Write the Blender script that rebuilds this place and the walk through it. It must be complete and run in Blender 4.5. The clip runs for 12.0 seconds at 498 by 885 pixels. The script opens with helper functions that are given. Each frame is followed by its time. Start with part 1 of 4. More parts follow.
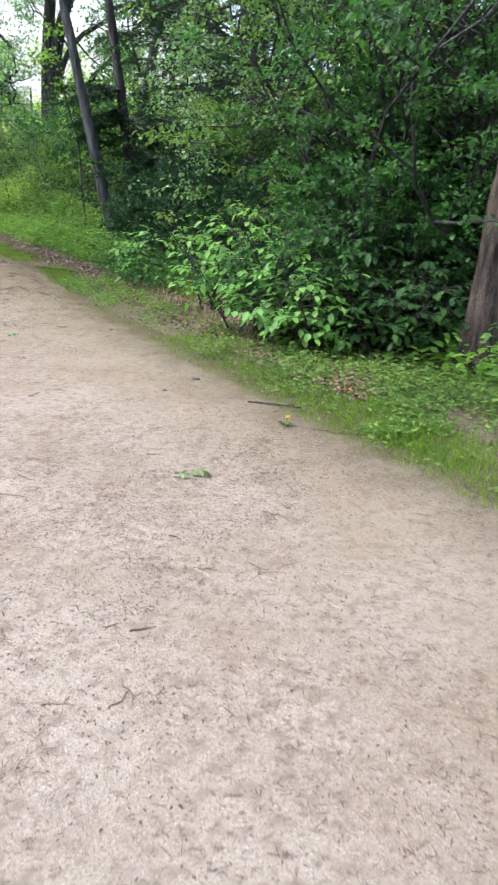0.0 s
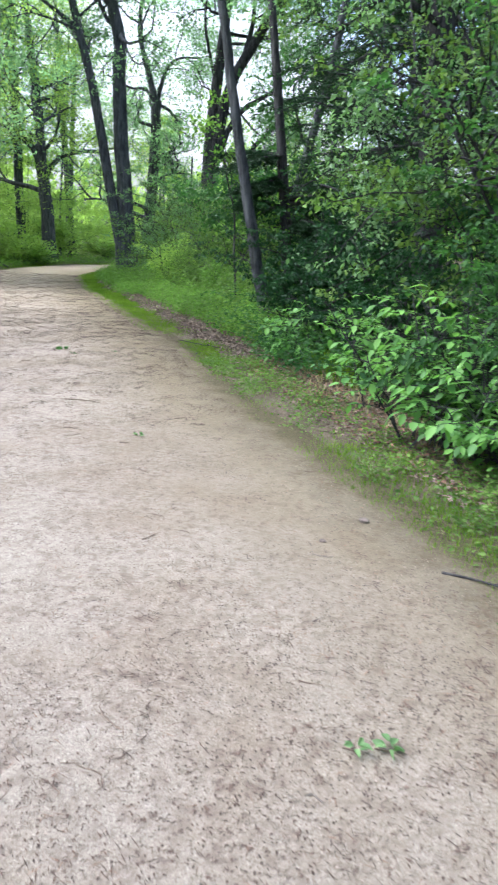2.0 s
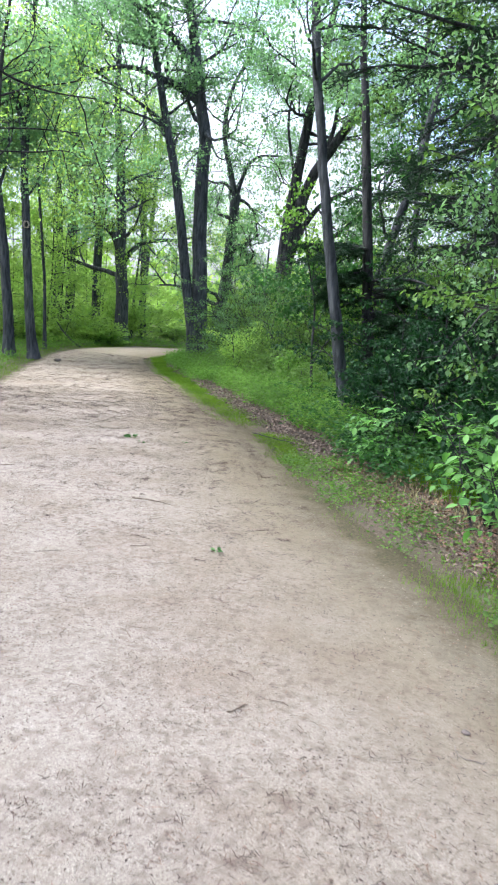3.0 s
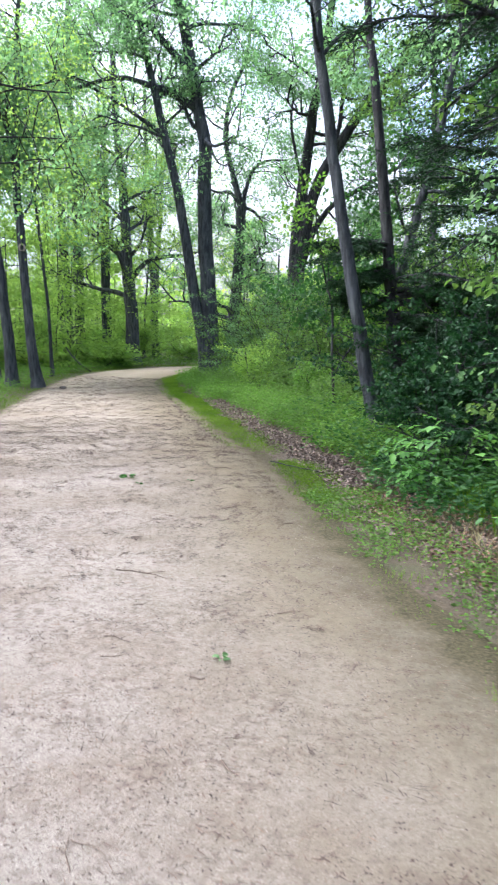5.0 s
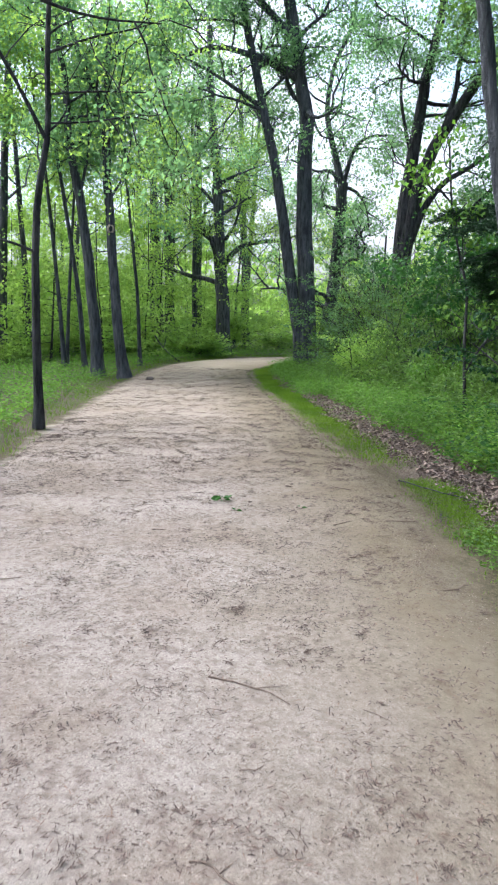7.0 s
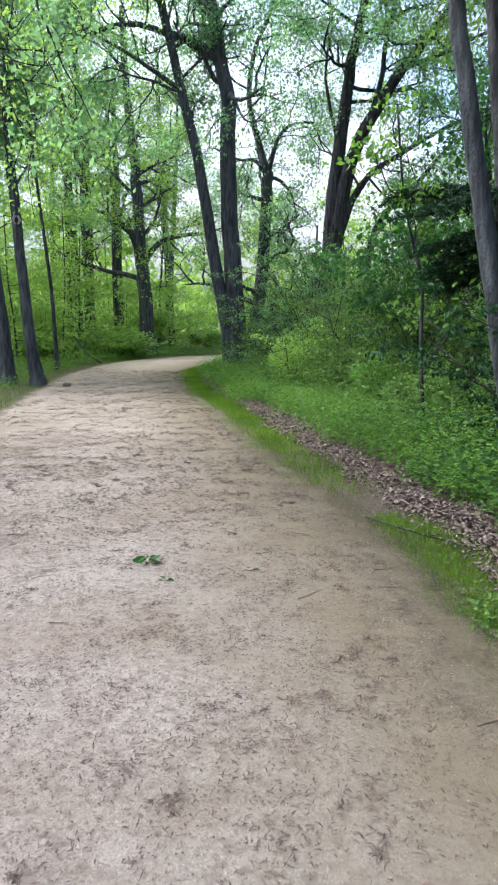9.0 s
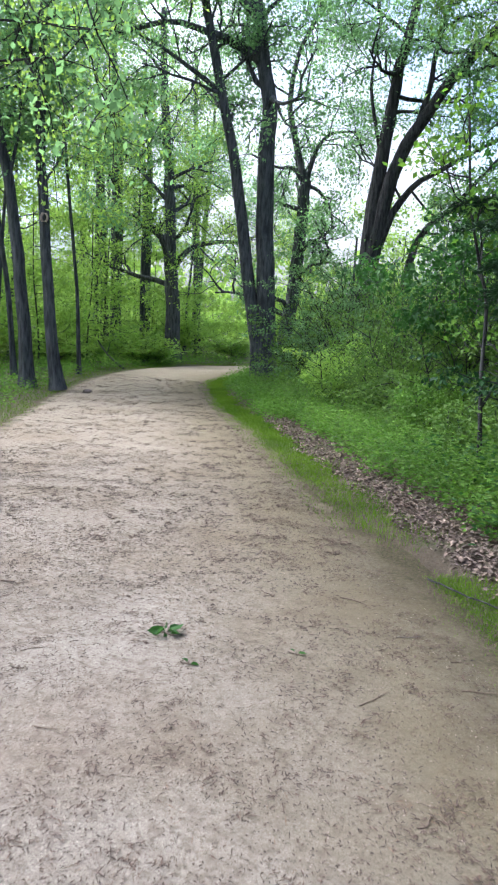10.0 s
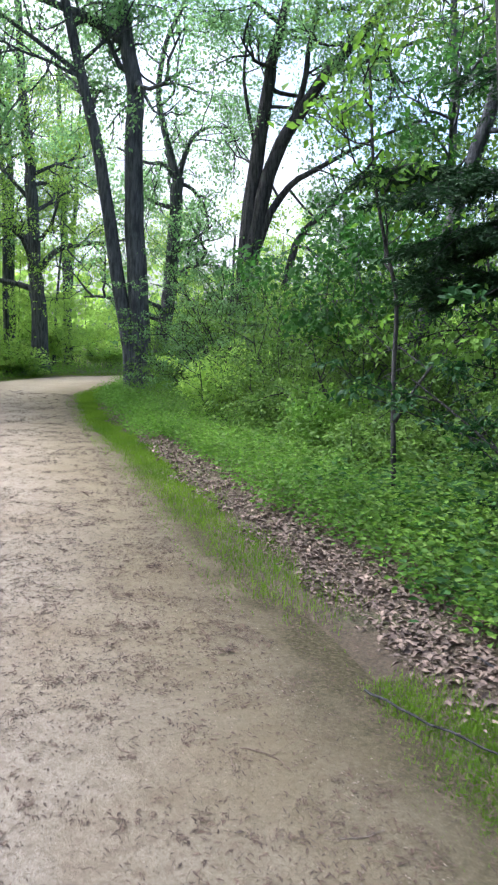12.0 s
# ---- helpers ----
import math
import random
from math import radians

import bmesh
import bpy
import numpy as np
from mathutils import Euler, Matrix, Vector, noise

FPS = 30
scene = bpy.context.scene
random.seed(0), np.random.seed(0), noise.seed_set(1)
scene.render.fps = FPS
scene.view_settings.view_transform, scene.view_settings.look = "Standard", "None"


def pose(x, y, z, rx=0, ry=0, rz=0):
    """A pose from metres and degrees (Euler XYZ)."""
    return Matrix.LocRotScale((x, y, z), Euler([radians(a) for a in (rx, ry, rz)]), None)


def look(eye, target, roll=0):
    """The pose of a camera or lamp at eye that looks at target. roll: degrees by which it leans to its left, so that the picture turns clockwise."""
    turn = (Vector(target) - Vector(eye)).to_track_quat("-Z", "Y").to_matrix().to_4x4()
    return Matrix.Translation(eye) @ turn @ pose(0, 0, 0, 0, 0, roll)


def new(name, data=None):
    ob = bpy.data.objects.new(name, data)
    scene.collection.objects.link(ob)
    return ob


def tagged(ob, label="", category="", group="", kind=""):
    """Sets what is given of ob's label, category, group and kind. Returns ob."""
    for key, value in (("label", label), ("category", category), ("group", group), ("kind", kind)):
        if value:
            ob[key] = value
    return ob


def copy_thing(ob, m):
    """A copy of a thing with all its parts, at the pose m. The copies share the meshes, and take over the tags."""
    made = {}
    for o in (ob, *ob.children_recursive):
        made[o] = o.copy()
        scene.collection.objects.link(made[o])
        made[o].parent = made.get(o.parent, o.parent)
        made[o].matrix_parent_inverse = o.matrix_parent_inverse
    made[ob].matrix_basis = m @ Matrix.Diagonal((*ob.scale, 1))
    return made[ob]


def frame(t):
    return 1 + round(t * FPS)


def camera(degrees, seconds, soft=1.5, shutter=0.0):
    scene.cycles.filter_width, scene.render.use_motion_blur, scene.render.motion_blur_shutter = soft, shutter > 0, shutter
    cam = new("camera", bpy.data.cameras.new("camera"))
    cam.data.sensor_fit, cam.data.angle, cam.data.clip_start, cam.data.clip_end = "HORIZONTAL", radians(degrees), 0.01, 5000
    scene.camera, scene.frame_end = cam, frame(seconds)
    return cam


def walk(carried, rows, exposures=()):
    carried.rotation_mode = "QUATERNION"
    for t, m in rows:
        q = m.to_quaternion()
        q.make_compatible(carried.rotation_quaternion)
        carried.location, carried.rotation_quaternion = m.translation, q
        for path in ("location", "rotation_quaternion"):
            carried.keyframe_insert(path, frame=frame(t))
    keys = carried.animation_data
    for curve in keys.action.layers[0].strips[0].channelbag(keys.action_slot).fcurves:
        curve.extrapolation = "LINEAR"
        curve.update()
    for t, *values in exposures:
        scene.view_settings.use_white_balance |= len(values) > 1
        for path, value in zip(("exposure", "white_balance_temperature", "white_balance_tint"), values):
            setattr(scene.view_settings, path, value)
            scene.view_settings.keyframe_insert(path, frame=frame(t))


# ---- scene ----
cam = camera(37.6, 12.0, soft=2.2, shutter=0.25)
EXPOSURE = 2.0
PATH = [
    (0, (0.817, 0.253, 1.467), (0.617, 2.123, 0.788), 1.4),
    (0.5, (0.747, 0.627, 1.5), (0.423, 2.482, 0.825), 3.1),
    (1, (0.582, 1.04, 1.479), (0.3, 2.933, 0.897), 9.2),
    (1.5, (0.462, 1.339, 1.488), (0.144, 3.214, 0.869), 5.4),
    (1.9, (0.367, 1.651, 1.532), (-0.129, 3.519, 1.019), 3.3),
    (2, (0.332, 1.723, 1.535), (-0.239, 3.564, 1.001), 1.8),
    (2.5, (0.106, 2.066, 1.555), (-0.603, 3.894, 1.164), 4.6),
    (2.7, (-0.039, 2.207, 1.545), (-0.765, 4.044, 1.227), 4.6),
    (4.3, (-0.543, 3.292, 1.54), (-1.307, 5.11, 1.206), 3.0),
    (4.5, (-0.589, 3.385, 1.552), (-1.338, 5.203, 1.189), 1.7),
    (5, (-0.694, 3.808, 1.548), (-1.494, 5.618, 1.263), 0.3),
    (5.2, (-0.778, 3.968, 1.523), (-1.688, 5.704, 1.124), -1.3),
    (5.5, (-0.978, 4.185, 1.495), (-1.971, 5.889, 1.165), 0.9),
    (5.6, (-1.068, 4.228, 1.514), (-2.081, 5.928, 1.225), 2.2),
    (6, (-1.317, 4.498, 1.524), (-2.327, 6.205, 1.265), 0.6),
    (6.5, (-1.501, 4.882, 1.541), (-2.523, 6.587, 1.325), -0.2),
    (6.7, (-1.622, 5.068, 1.495), (-2.636, 6.765, 1.191), 0.7),
    (8.3, (-2.17, 5.966, 1.585), (-3.145, 7.682, 1.266), 0.4),
    (8.5, (-2.285, 6.123, 1.592), (-3.23, 7.867, 1.333), 2.6),
    (9, (-2.537, 6.587, 1.572), (-3.37, 8.376, 1.248), -0.3),
    (9.5, (-2.757, 6.986, 1.623), (-3.665, 8.733, 1.273), -0.6),
    (10, (-3.11, 7.384, 1.613), (-3.991, 9.155, 1.315), 2.4),
    (10.5, (-3.278, 7.757, 1.569), (-4.013, 9.584, 1.226), -1.0),
    (11, (-3.396, 8.142, 1.604), (-4.033, 10.001, 1.231), 0.7),
    (11.5, (-3.57, 8.55, 1.634), (-4.129, 10.448, 1.339), 5.8),
    (12, (-3.711, 8.98, 1.587), (-4.299, 10.873, 1.32), 1.7),
]
walk(cam, [(t, look(eye, target, roll)) for t, eye, target, roll in PATH], [(0.0, EXPOSURE + 0.25, 6350, 15), (0.8, EXPOSURE + 0.27, 6250, 14), (2.0, EXPOSURE + 0.24, 6000, 12), (3.0, EXPOSURE + 0.25, 6000, 13), (4.5, EXPOSURE + 0.32, 6000, 15), (6.5, EXPOSURE + 0.1, 6000, 15), (9.0, EXPOSURE + 0.05, 6000, 14), (11.0, EXPOSURE + 0.12, 6000, 14), (12.0, EXPOSURE + 0.25, 6050, 15)])

# ---- light ----
world = bpy.data.worlds.new("sky")
scene.world = world
world.use_nodes = True
wn = world.node_tree.nodes
sky = wn.new("ShaderNodeTexSky")
sky.sky_type = "NISHITA"
sky.sun_disc = False
SUN_ELEVATION, SUN_AZIMUTH = radians(56), radians(258)
sky.sun_elevation, sky.sun_rotation = SUN_ELEVATION, SUN_AZIMUTH
sky.air_density, sky.dust_density, sky.ozone_density = 1.0, 6.0, 5.0
wn["Background"].inputs["Strength"].default_value = 0.15
wl = world.node_tree.links
where = wn.new("ShaderNodeTexCoord")
cloud = wn.new("ShaderNodeTexNoise")
cloud.inputs["Scale"].default_value, cloud.inputs["Detail"].default_value = 3.2, 6.0
wl.new(where.outputs["Generated"], cloud.inputs["Vector"])
cover = wn.new("ShaderNodeMapRange")
cover.inputs["From Min"].default_value, cover.inputs["From Max"].default_value = 0.38, 0.56
cover.inputs["To Min"].default_value, cover.inputs["To Max"].default_value = 0.05, 0.75
wl.new(cloud.outputs[0], cover.inputs[0])
grey = wn.new("ShaderNodeRGBToBW")
wl.new(sky.outputs[0], grey.inputs[0])
veil = wn.new("ShaderNodeMix")
veil.data_type = "RGBA"
wl.new(cover.outputs[0], veil.inputs[0])
wl.new(sky.outputs[0], veil.inputs[6])
wl.new(grey.outputs[0], veil.inputs[7])
wl.new(veil.outputs[2], wn["Background"].inputs["Color"])
sun_data = bpy.data.lights.new("sun", "SUN")
sun_data.energy, sun_data.angle, sun_data.color = 0.6, radians(20), (1.0, 0.96, 0.9)
sun = new("sun", sun_data)
sun_way = Vector((math.sin(SUN_AZIMUTH) * math.cos(SUN_ELEVATION), math.cos(SUN_AZIMUTH) * math.cos(SUN_ELEVATION), math.sin(SUN_ELEVATION)))
sun.matrix_basis = look(sun_way * 30, (0, 0, 0))

# ---- materials ----
def material(name):
    m = bpy.data.materials.new(name)
    m.use_nodes = True
    nt = m.node_tree
    return m, nt, nt.nodes["Principled BSDF"]


def node(nt, kind, **values):
    n = nt.nodes.new(kind)
    for key, value in values.items():
        n.inputs[key.replace("_", " ")].default_value = value
    return n


def ramp(nt, source, stops):
    r = nt.nodes.new("ShaderNodeValToRGB")
    e = r.color_ramp.elements
    while len(e) < len(stops):
        e.new(0.5)
    for i, (p, c) in enumerate(stops):
        e[i].position, e[i].color = p, (*c, 1)
    nt.links.new(source, r.inputs[0])
    return r


def mix(nt, factor, a, b, blend="MIX"):
    x = nt.nodes.new("ShaderNodeMix")
    x.data_type, x.blend_type = "RGBA", blend
    for socket, value in ((x.inputs[0], factor), (x.inputs[6], a), (x.inputs[7], b)):
        if isinstance(value, (int, float)):
            socket.default_value = value
        elif isinstance(value, tuple):
            socket.default_value = (*value, 1)
        else:
            nt.links.new(value, socket)
    return x.outputs[2]


def noise_tex(nt, scale, detail=4, rough=0.55, stretch=None):
    tc = nt.nodes.new("ShaderNodeTexCoord")
    n = node(nt, "ShaderNodeTexNoise", Scale=scale, Detail=detail, Roughness=rough)
    if stretch:
        mp = nt.nodes.new("ShaderNodeMapping")
        mp.inputs["Scale"].default_value = stretch
        nt.links.new(tc.outputs["Object"], mp.inputs[0])
        nt.links.new(mp.outputs[0], n.inputs["Vector"])
    else:
        nt.links.new(tc.outputs["Object"], n.inputs["Vector"])
    return n.outputs["Fac"]


def bump(nt, bsdf, height, strength, distance):
    b = node(nt, "ShaderNodeBump", Strength=strength, Distance=distance)
    nt.links.new(height, b.inputs["Height"])
    nt.links.new(b.outputs[0], bsdf.inputs["Normal"])


def leaf_material(name, dark, light, through_light, gloss=0.45, share=0.4, shine=0.22):
    m, nt, b = material(name)
    geo = nt.nodes.new("ShaderNodeNewGeometry")
    col = ramp(nt, geo.outputs["Random Per Island"], [(0.0, dark), (0.6, tuple((p + q) / 2 for p, q in zip(dark, light))), (1.0, light)])
    big = ramp(nt, noise_tex(nt, 0.9, 2), [(0.3, (0.72, 0.78, 0.75)), (0.7, (1.2, 1.15, 1.0))])
    c = mix(nt, 1.0, col.outputs[0], big.outputs[0], "MULTIPLY")
    nt.links.new(c, b.inputs["Base Color"])
    b.inputs["Roughness"].default_value = gloss + 0.08
    b.inputs["Specular IOR Level"].default_value = shine
    tr = nt.nodes.new("ShaderNodeBsdfTranslucent")
    t = mix(nt, 1.0, big.outputs[0], through_light, "MULTIPLY")
    nt.links.new(t, tr.inputs[0])
    ms = nt.nodes.new("ShaderNodeMixShader")
    ms.inputs[0].default_value = share
    nt.links.new(b.outputs[0], ms.inputs[1])
    nt.links.new(tr.outputs[0], ms.inputs[2])
    nt.links.new(ms.outputs[0], nt.nodes["Material Output"].inputs[0])
    return m


def bark_material(name, dark, light, scale=1.0):
    m, nt, b = material(name)
    ridges = noise_tex(nt, 14 * scale, 6, 0.65, (1, 1, 0.16))
    fine = noise_tex(nt, 60 * scale, 3, 0.6, (1, 1, 0.4))
    patch = noise_tex(nt, 1.6, 3)
    c = ramp(nt, ridges, [(0.4, dark), (0.6, light)])
    p = ramp(nt, patch, [(0.35, (0.7, 0.72, 0.7)), (0.7, (1.15, 1.12, 1.05))])
    nt.links.new(mix(nt, 1.0, c.outputs[0], p.outputs[0], "MULTIPLY"), b.inputs["Base Color"])
    b.inputs["Roughness"].default_value = 0.9
    b.inputs["Specular IOR Level"].default_value = 0.2
    h = nt.nodes.new("ShaderNodeMath")
    h.operation = "ADD"
    nt.links.new(ridges, h.inputs[0])
    nt.links.new(fine, h.inputs[1])
    bump(nt, b, h.outputs[0], 0.9, 0.035)
    return m


def path_material():
    """Crushed stone with debris, an olive band with painted tree shade and soil creeping in from the verges."""
    m, nt, b = material("crushed_stone")
    grit = noise_tex(nt, 120, 5, 0.8)
    grain = noise_tex(nt, 38, 6, 0.75)
    clumps = noise_tex(nt, 15, 6, 0.66)
    patches = noise_tex(nt, 0.8, 5, 0.65)
    c = ramp(nt, grit, [(0.32, (0.09, 0.075, 0.06)), (0.42, (0.235, 0.208, 0.174)), (0.58, (0.31, 0.281, 0.238)), (0.69, (0.52, 0.49, 0.44))])
    worn = ramp(nt, patches, [(0.3, (0.76, 0.69, 0.62)), (0.5, (0.98, 0.96, 0.94)), (0.68, (1.14, 1.13, 1.14))])
    c1 = mix(nt, 1.0, c.outputs[0], worn.outputs[0], "MULTIPLY")
    drifts = ramp(nt, noise_tex(nt, 2.1, 5, 0.7), [(0.36, (0.4, 0.4, 0.4)), (0.60, (1, 1, 1))])
    dirt = ramp(nt, clumps, [(0.49, (0, 0, 0)), (0.55, (0.32, 0.32, 0.32)), (0.62, (0.62, 0.62, 0.62))])
    dirt_here = mix(nt, 1.0, dirt.outputs[0], drifts.outputs[0], "MULTIPLY")
    c2 = mix(nt, dirt_here, c1, (0.128, 0.092, 0.073))
    crumbs = ramp(nt, grain, [(0.555, (0, 0, 0)), (0.585, (0.7, 0.7, 0.7))])
    crumbs_here = mix(nt, 1.0, crumbs.outputs[0], drifts.outputs[0], "MULTIPLY")
    c2 = mix(nt, crumbs_here, c2, (0.10, 0.073, 0.058))
    place = nt.nodes.new("ShaderNodeTexCoord")
    parts = nt.nodes.new("ShaderNodeSeparateXYZ")
    nt.links.new(place.outputs["Object"], parts.inputs[0])
    stretch = node(nt, "ShaderNodeMapRange", From_Min=9.0, From_Max=22.0)
    nt.links.new(parts.outputs["Y"], stretch.inputs[0])
    sand = ramp(nt, stretch.outputs[0], [(0.0, (0, 0, 0)), (1.0, (0.45, 0.45, 0.45))])
    c2 = mix(nt, sand.outputs[0], c2, (0.30, 0.24, 0.155))
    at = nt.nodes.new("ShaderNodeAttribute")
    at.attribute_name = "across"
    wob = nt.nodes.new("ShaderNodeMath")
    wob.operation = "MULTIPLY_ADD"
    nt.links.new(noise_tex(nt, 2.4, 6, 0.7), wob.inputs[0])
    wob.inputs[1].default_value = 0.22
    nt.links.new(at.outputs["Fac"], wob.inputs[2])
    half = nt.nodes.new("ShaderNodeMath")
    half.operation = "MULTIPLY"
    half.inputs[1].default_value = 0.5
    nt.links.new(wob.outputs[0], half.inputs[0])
    # olive tint on the right side, also darkened in place of tree shade
    olive_band = ramp(nt, half.outputs[0], [(0.33, (0, 0, 0)), (0.42, (0.3, 0.3, 0.3)), (0.50, (0.68, 0.68, 0.68)), (0.55, (0.5, 0.5, 0.5))])
    # grows along Y: shade under the trees painted into the colour
    shade_gain = node(nt, "ShaderNodeMapRange", From_Min=2.0, From_Max=9.0, To_Min=0.5, To_Max=1.15)
    nt.links.new(parts.outputs["Y"], shade_gain.inputs[0])
    shaded_band = nt.nodes.new("ShaderNodeMath")
    shaded_band.operation = "MULTIPLY"
    nt.links.new(olive_band.outputs[0], shaded_band.inputs[0])
    nt.links.new(shade_gain.outputs[0], shaded_band.inputs[1])
    c3 = mix(nt, shaded_band.outputs[0], c2, (0.135, 0.112, 0.066))
    soil = ramp(nt, noise_tex(nt, 45, 5, 0.7), [(0.3, (0.03, 0.027, 0.014)), (0.55, (0.078, 0.068, 0.036)), (0.75, (0.16, 0.135, 0.095))])
    far = nt.nodes.new("ShaderNodeMath")
    far.operation = "SUBTRACT"
    far.inputs[0].default_value = 1.22
    nt.links.new(wob.outputs[0], far.inputs[1])
    scaled = nt.nodes.new("ShaderNodeMath")
    scaled.operation = "MULTIPLY"
    scaled.inputs[1].default_value = 0.5
    nt.links.new(wob.outputs[0], scaled.inputs[0])
    right = ramp(nt, scaled.outputs[0], [(0.50, (0, 0, 0)), (0.535, (0.45, 0.45, 0.45)), (0.57, (1, 1, 1))])
    scaled2 = nt.nodes.new("ShaderNodeMath")
    scaled2.operation = "MULTIPLY"
    scaled2.inputs[1].default_value = 0.5
    nt.links.new(far.outputs[0], scaled2.inputs[0])
    left = ramp(nt, scaled2.outputs[0], [(0.535, (0, 0, 0)), (0.565, (1, 1, 1))])
    c4 = mix(nt, right.outputs[0], c3, soil.outputs[0])
    c5 = mix(nt, left.outputs[0], c4, soil.outputs[0])
    nt.links.new(c5, b.inputs["Base Color"])
    b.inputs["Roughness"].default_value = 0.95
    b.inputs["Specular IOR Level"].default_value = 0.2
    h = nt.nodes.new("ShaderNodeMath")
    h.operation = "ADD"
    nt.links.new(grit, h.inputs[0])
    nt.links.new(grain, h.inputs[1])
    bump(nt, b, h.outputs[0], 0.8, 0.014)
    return m


def soil_material():
    m, nt, b = material("forest_floor")
    c = ramp(nt, noise_tex(nt, 38, 5, 0.7), [(0.3, (0.035, 0.026, 0.016)), (0.55, (0.085, 0.065, 0.04)), (0.75, (0.16, 0.13, 0.09))])
    moss = ramp(nt, noise_tex(nt, 1.3, 4), [(0.52, (0, 0, 0)), (0.7, (0.45, 0.45, 0.45))])
    g = ramp(nt, noise_tex(nt, 60, 3), [(0.3, (0.025, 0.05, 0.012)), (0.7, (0.075, 0.13, 0.025))])
    nt.links.new(mix(nt, moss.outputs[0], c.outputs[0], g.outputs[0]), b.inputs["Base Color"])
    b.inputs["Roughness"].default_value = 0.95
    bump(nt, b, noise_tex(nt, 30, 5, 0.7), 0.9, 0.04)
    return m


def plain_material(name, dark, light, scale=30, rough=0.85):
    m, nt, b = material(name)
    c = ramp(nt, noise_tex(nt, scale, 4), [(0.3, dark), (0.7, light)])
    geo = nt.nodes.new("ShaderNodeNewGeometry")
    v = ramp(nt, geo.outputs["Random Per Island"], [(0, (0.65, 0.65, 0.65)), (1, (1.3, 1.25, 1.2))])
    nt.links.new(mix(nt, 1.0, c.outputs[0], v.outputs[0], "MULTIPLY"), b.inputs["Base Color"])
    b.inputs["Roughness"].default_value = rough
    bump(nt, b, noise_tex(nt, scale * 3, 3), 0.5, 0.004)
    return m


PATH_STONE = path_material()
SOIL = soil_material()
BARK_GREY = bark_material("grey_oak_bark", (0.037, 0.041, 0.048), (0.096, 0.103, 0.115))
BARK_DARK = bark_material("dark_bark", (0.020, 0.0205, 0.023), (0.066, 0.066, 0.071))
BARK_RED = bark_material("reddish_pine_bark", (0.012, 0.010, 0.009), (0.088, 0.070, 0.063), 0.9)
TWIG_WOOD = plain_material("twig_wood", (0.06, 0.042, 0.03), (0.16, 0.12, 0.09))
PALE_WOOD = plain_material("pale_wood", (0.18, 0.15, 0.125), (0.34, 0.29, 0.245))
CHIPS = plain_material("bark_chips", (0.036, 0.025, 0.019), (0.115, 0.078, 0.058))
GREY_WOOD = plain_material("weathered_wood", (0.085, 0.073, 0.063), (0.19, 0.165, 0.145))
DRY_LEAF = plain_material("dry_leaf", (0.05, 0.036, 0.03), (0.235, 0.182, 0.15), 18)
RED_LEAF = plain_material("red_dry_leaf", (0.09, 0.05, 0.033), (0.22, 0.13, 0.085), 18)
STONE = plain_material("dark_stone", (0.05, 0.043, 0.038), (0.12, 0.10, 0.09), 40)
LEAF_SHRUB = leaf_material("shrub_leaf", (0.016, 0.049, 0.020), (0.053, 0.123, 0.041), (0.068, 0.212, 0.040), 0.48, 0.33, 0.13)
LEAF_PALE = leaf_material("pale_leaf", (0.060, 0.126, 0.054), (0.180, 0.300, 0.144), (0.168, 0.360, 0.108), 0.4, 0.35)
LEAF_BUSH = leaf_material("bush_leaf", (0.045, 0.131, 0.037), (0.163, 0.335, 0.088), (0.187, 0.458, 0.077), 0.4, 0.38)
LEAF_BRIGHT = leaf_material("bright_leaf", (0.045, 0.112, 0.026), (0.145, 0.262, 0.052), (0.180, 0.380, 0.050), 0.5, 0.38, 0.1)
LEAF_MID = leaf_material("mid_leaf", (0.042, 0.090, 0.026), (0.122, 0.205, 0.052), (0.155, 0.300, 0.052), 0.48, 0.35, 0.12)
# dark green; on the thicket shrubs it also stands in for shade
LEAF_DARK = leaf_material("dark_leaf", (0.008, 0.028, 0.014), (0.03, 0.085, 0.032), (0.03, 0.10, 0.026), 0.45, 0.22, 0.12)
LEAF_CANOPY = leaf_material("canopy_leaf", (0.050, 0.118, 0.060), (0.135, 0.245, 0.115), (0.270, 0.510, 0.205), 0.5, 0.52, 0.15)
LEAF_YELLOW = leaf_material("spring_leaf", (0.080, 0.170, 0.042), (0.200, 0.320, 0.080), (0.400, 0.640, 0.120), 0.5, 0.5, 0.15)
NEEDLES = leaf_material("conifer_needles", (0.010, 0.032, 0.016), (0.032, 0.075, 0.032), (0.02, 0.06, 0.02), 0.6, 0.15)
GRASS = leaf_material("grass_blade", (0.045, 0.108, 0.012), (0.13, 0.23, 0.026), (0.19, 0.34, 0.03), 0.6, 0.35, 0.05)
STRAW = plain_material("straw_grass", (0.16, 0.14, 0.07), (0.30, 0.27, 0.13), 12)
YELLOW = plain_material("yellow_petal", (0.62, 0.45, 0.02), (0.8, 0.62, 0.04), 20)

# ---- mesh helpers ----
RNG = np.random.default_rng(7)


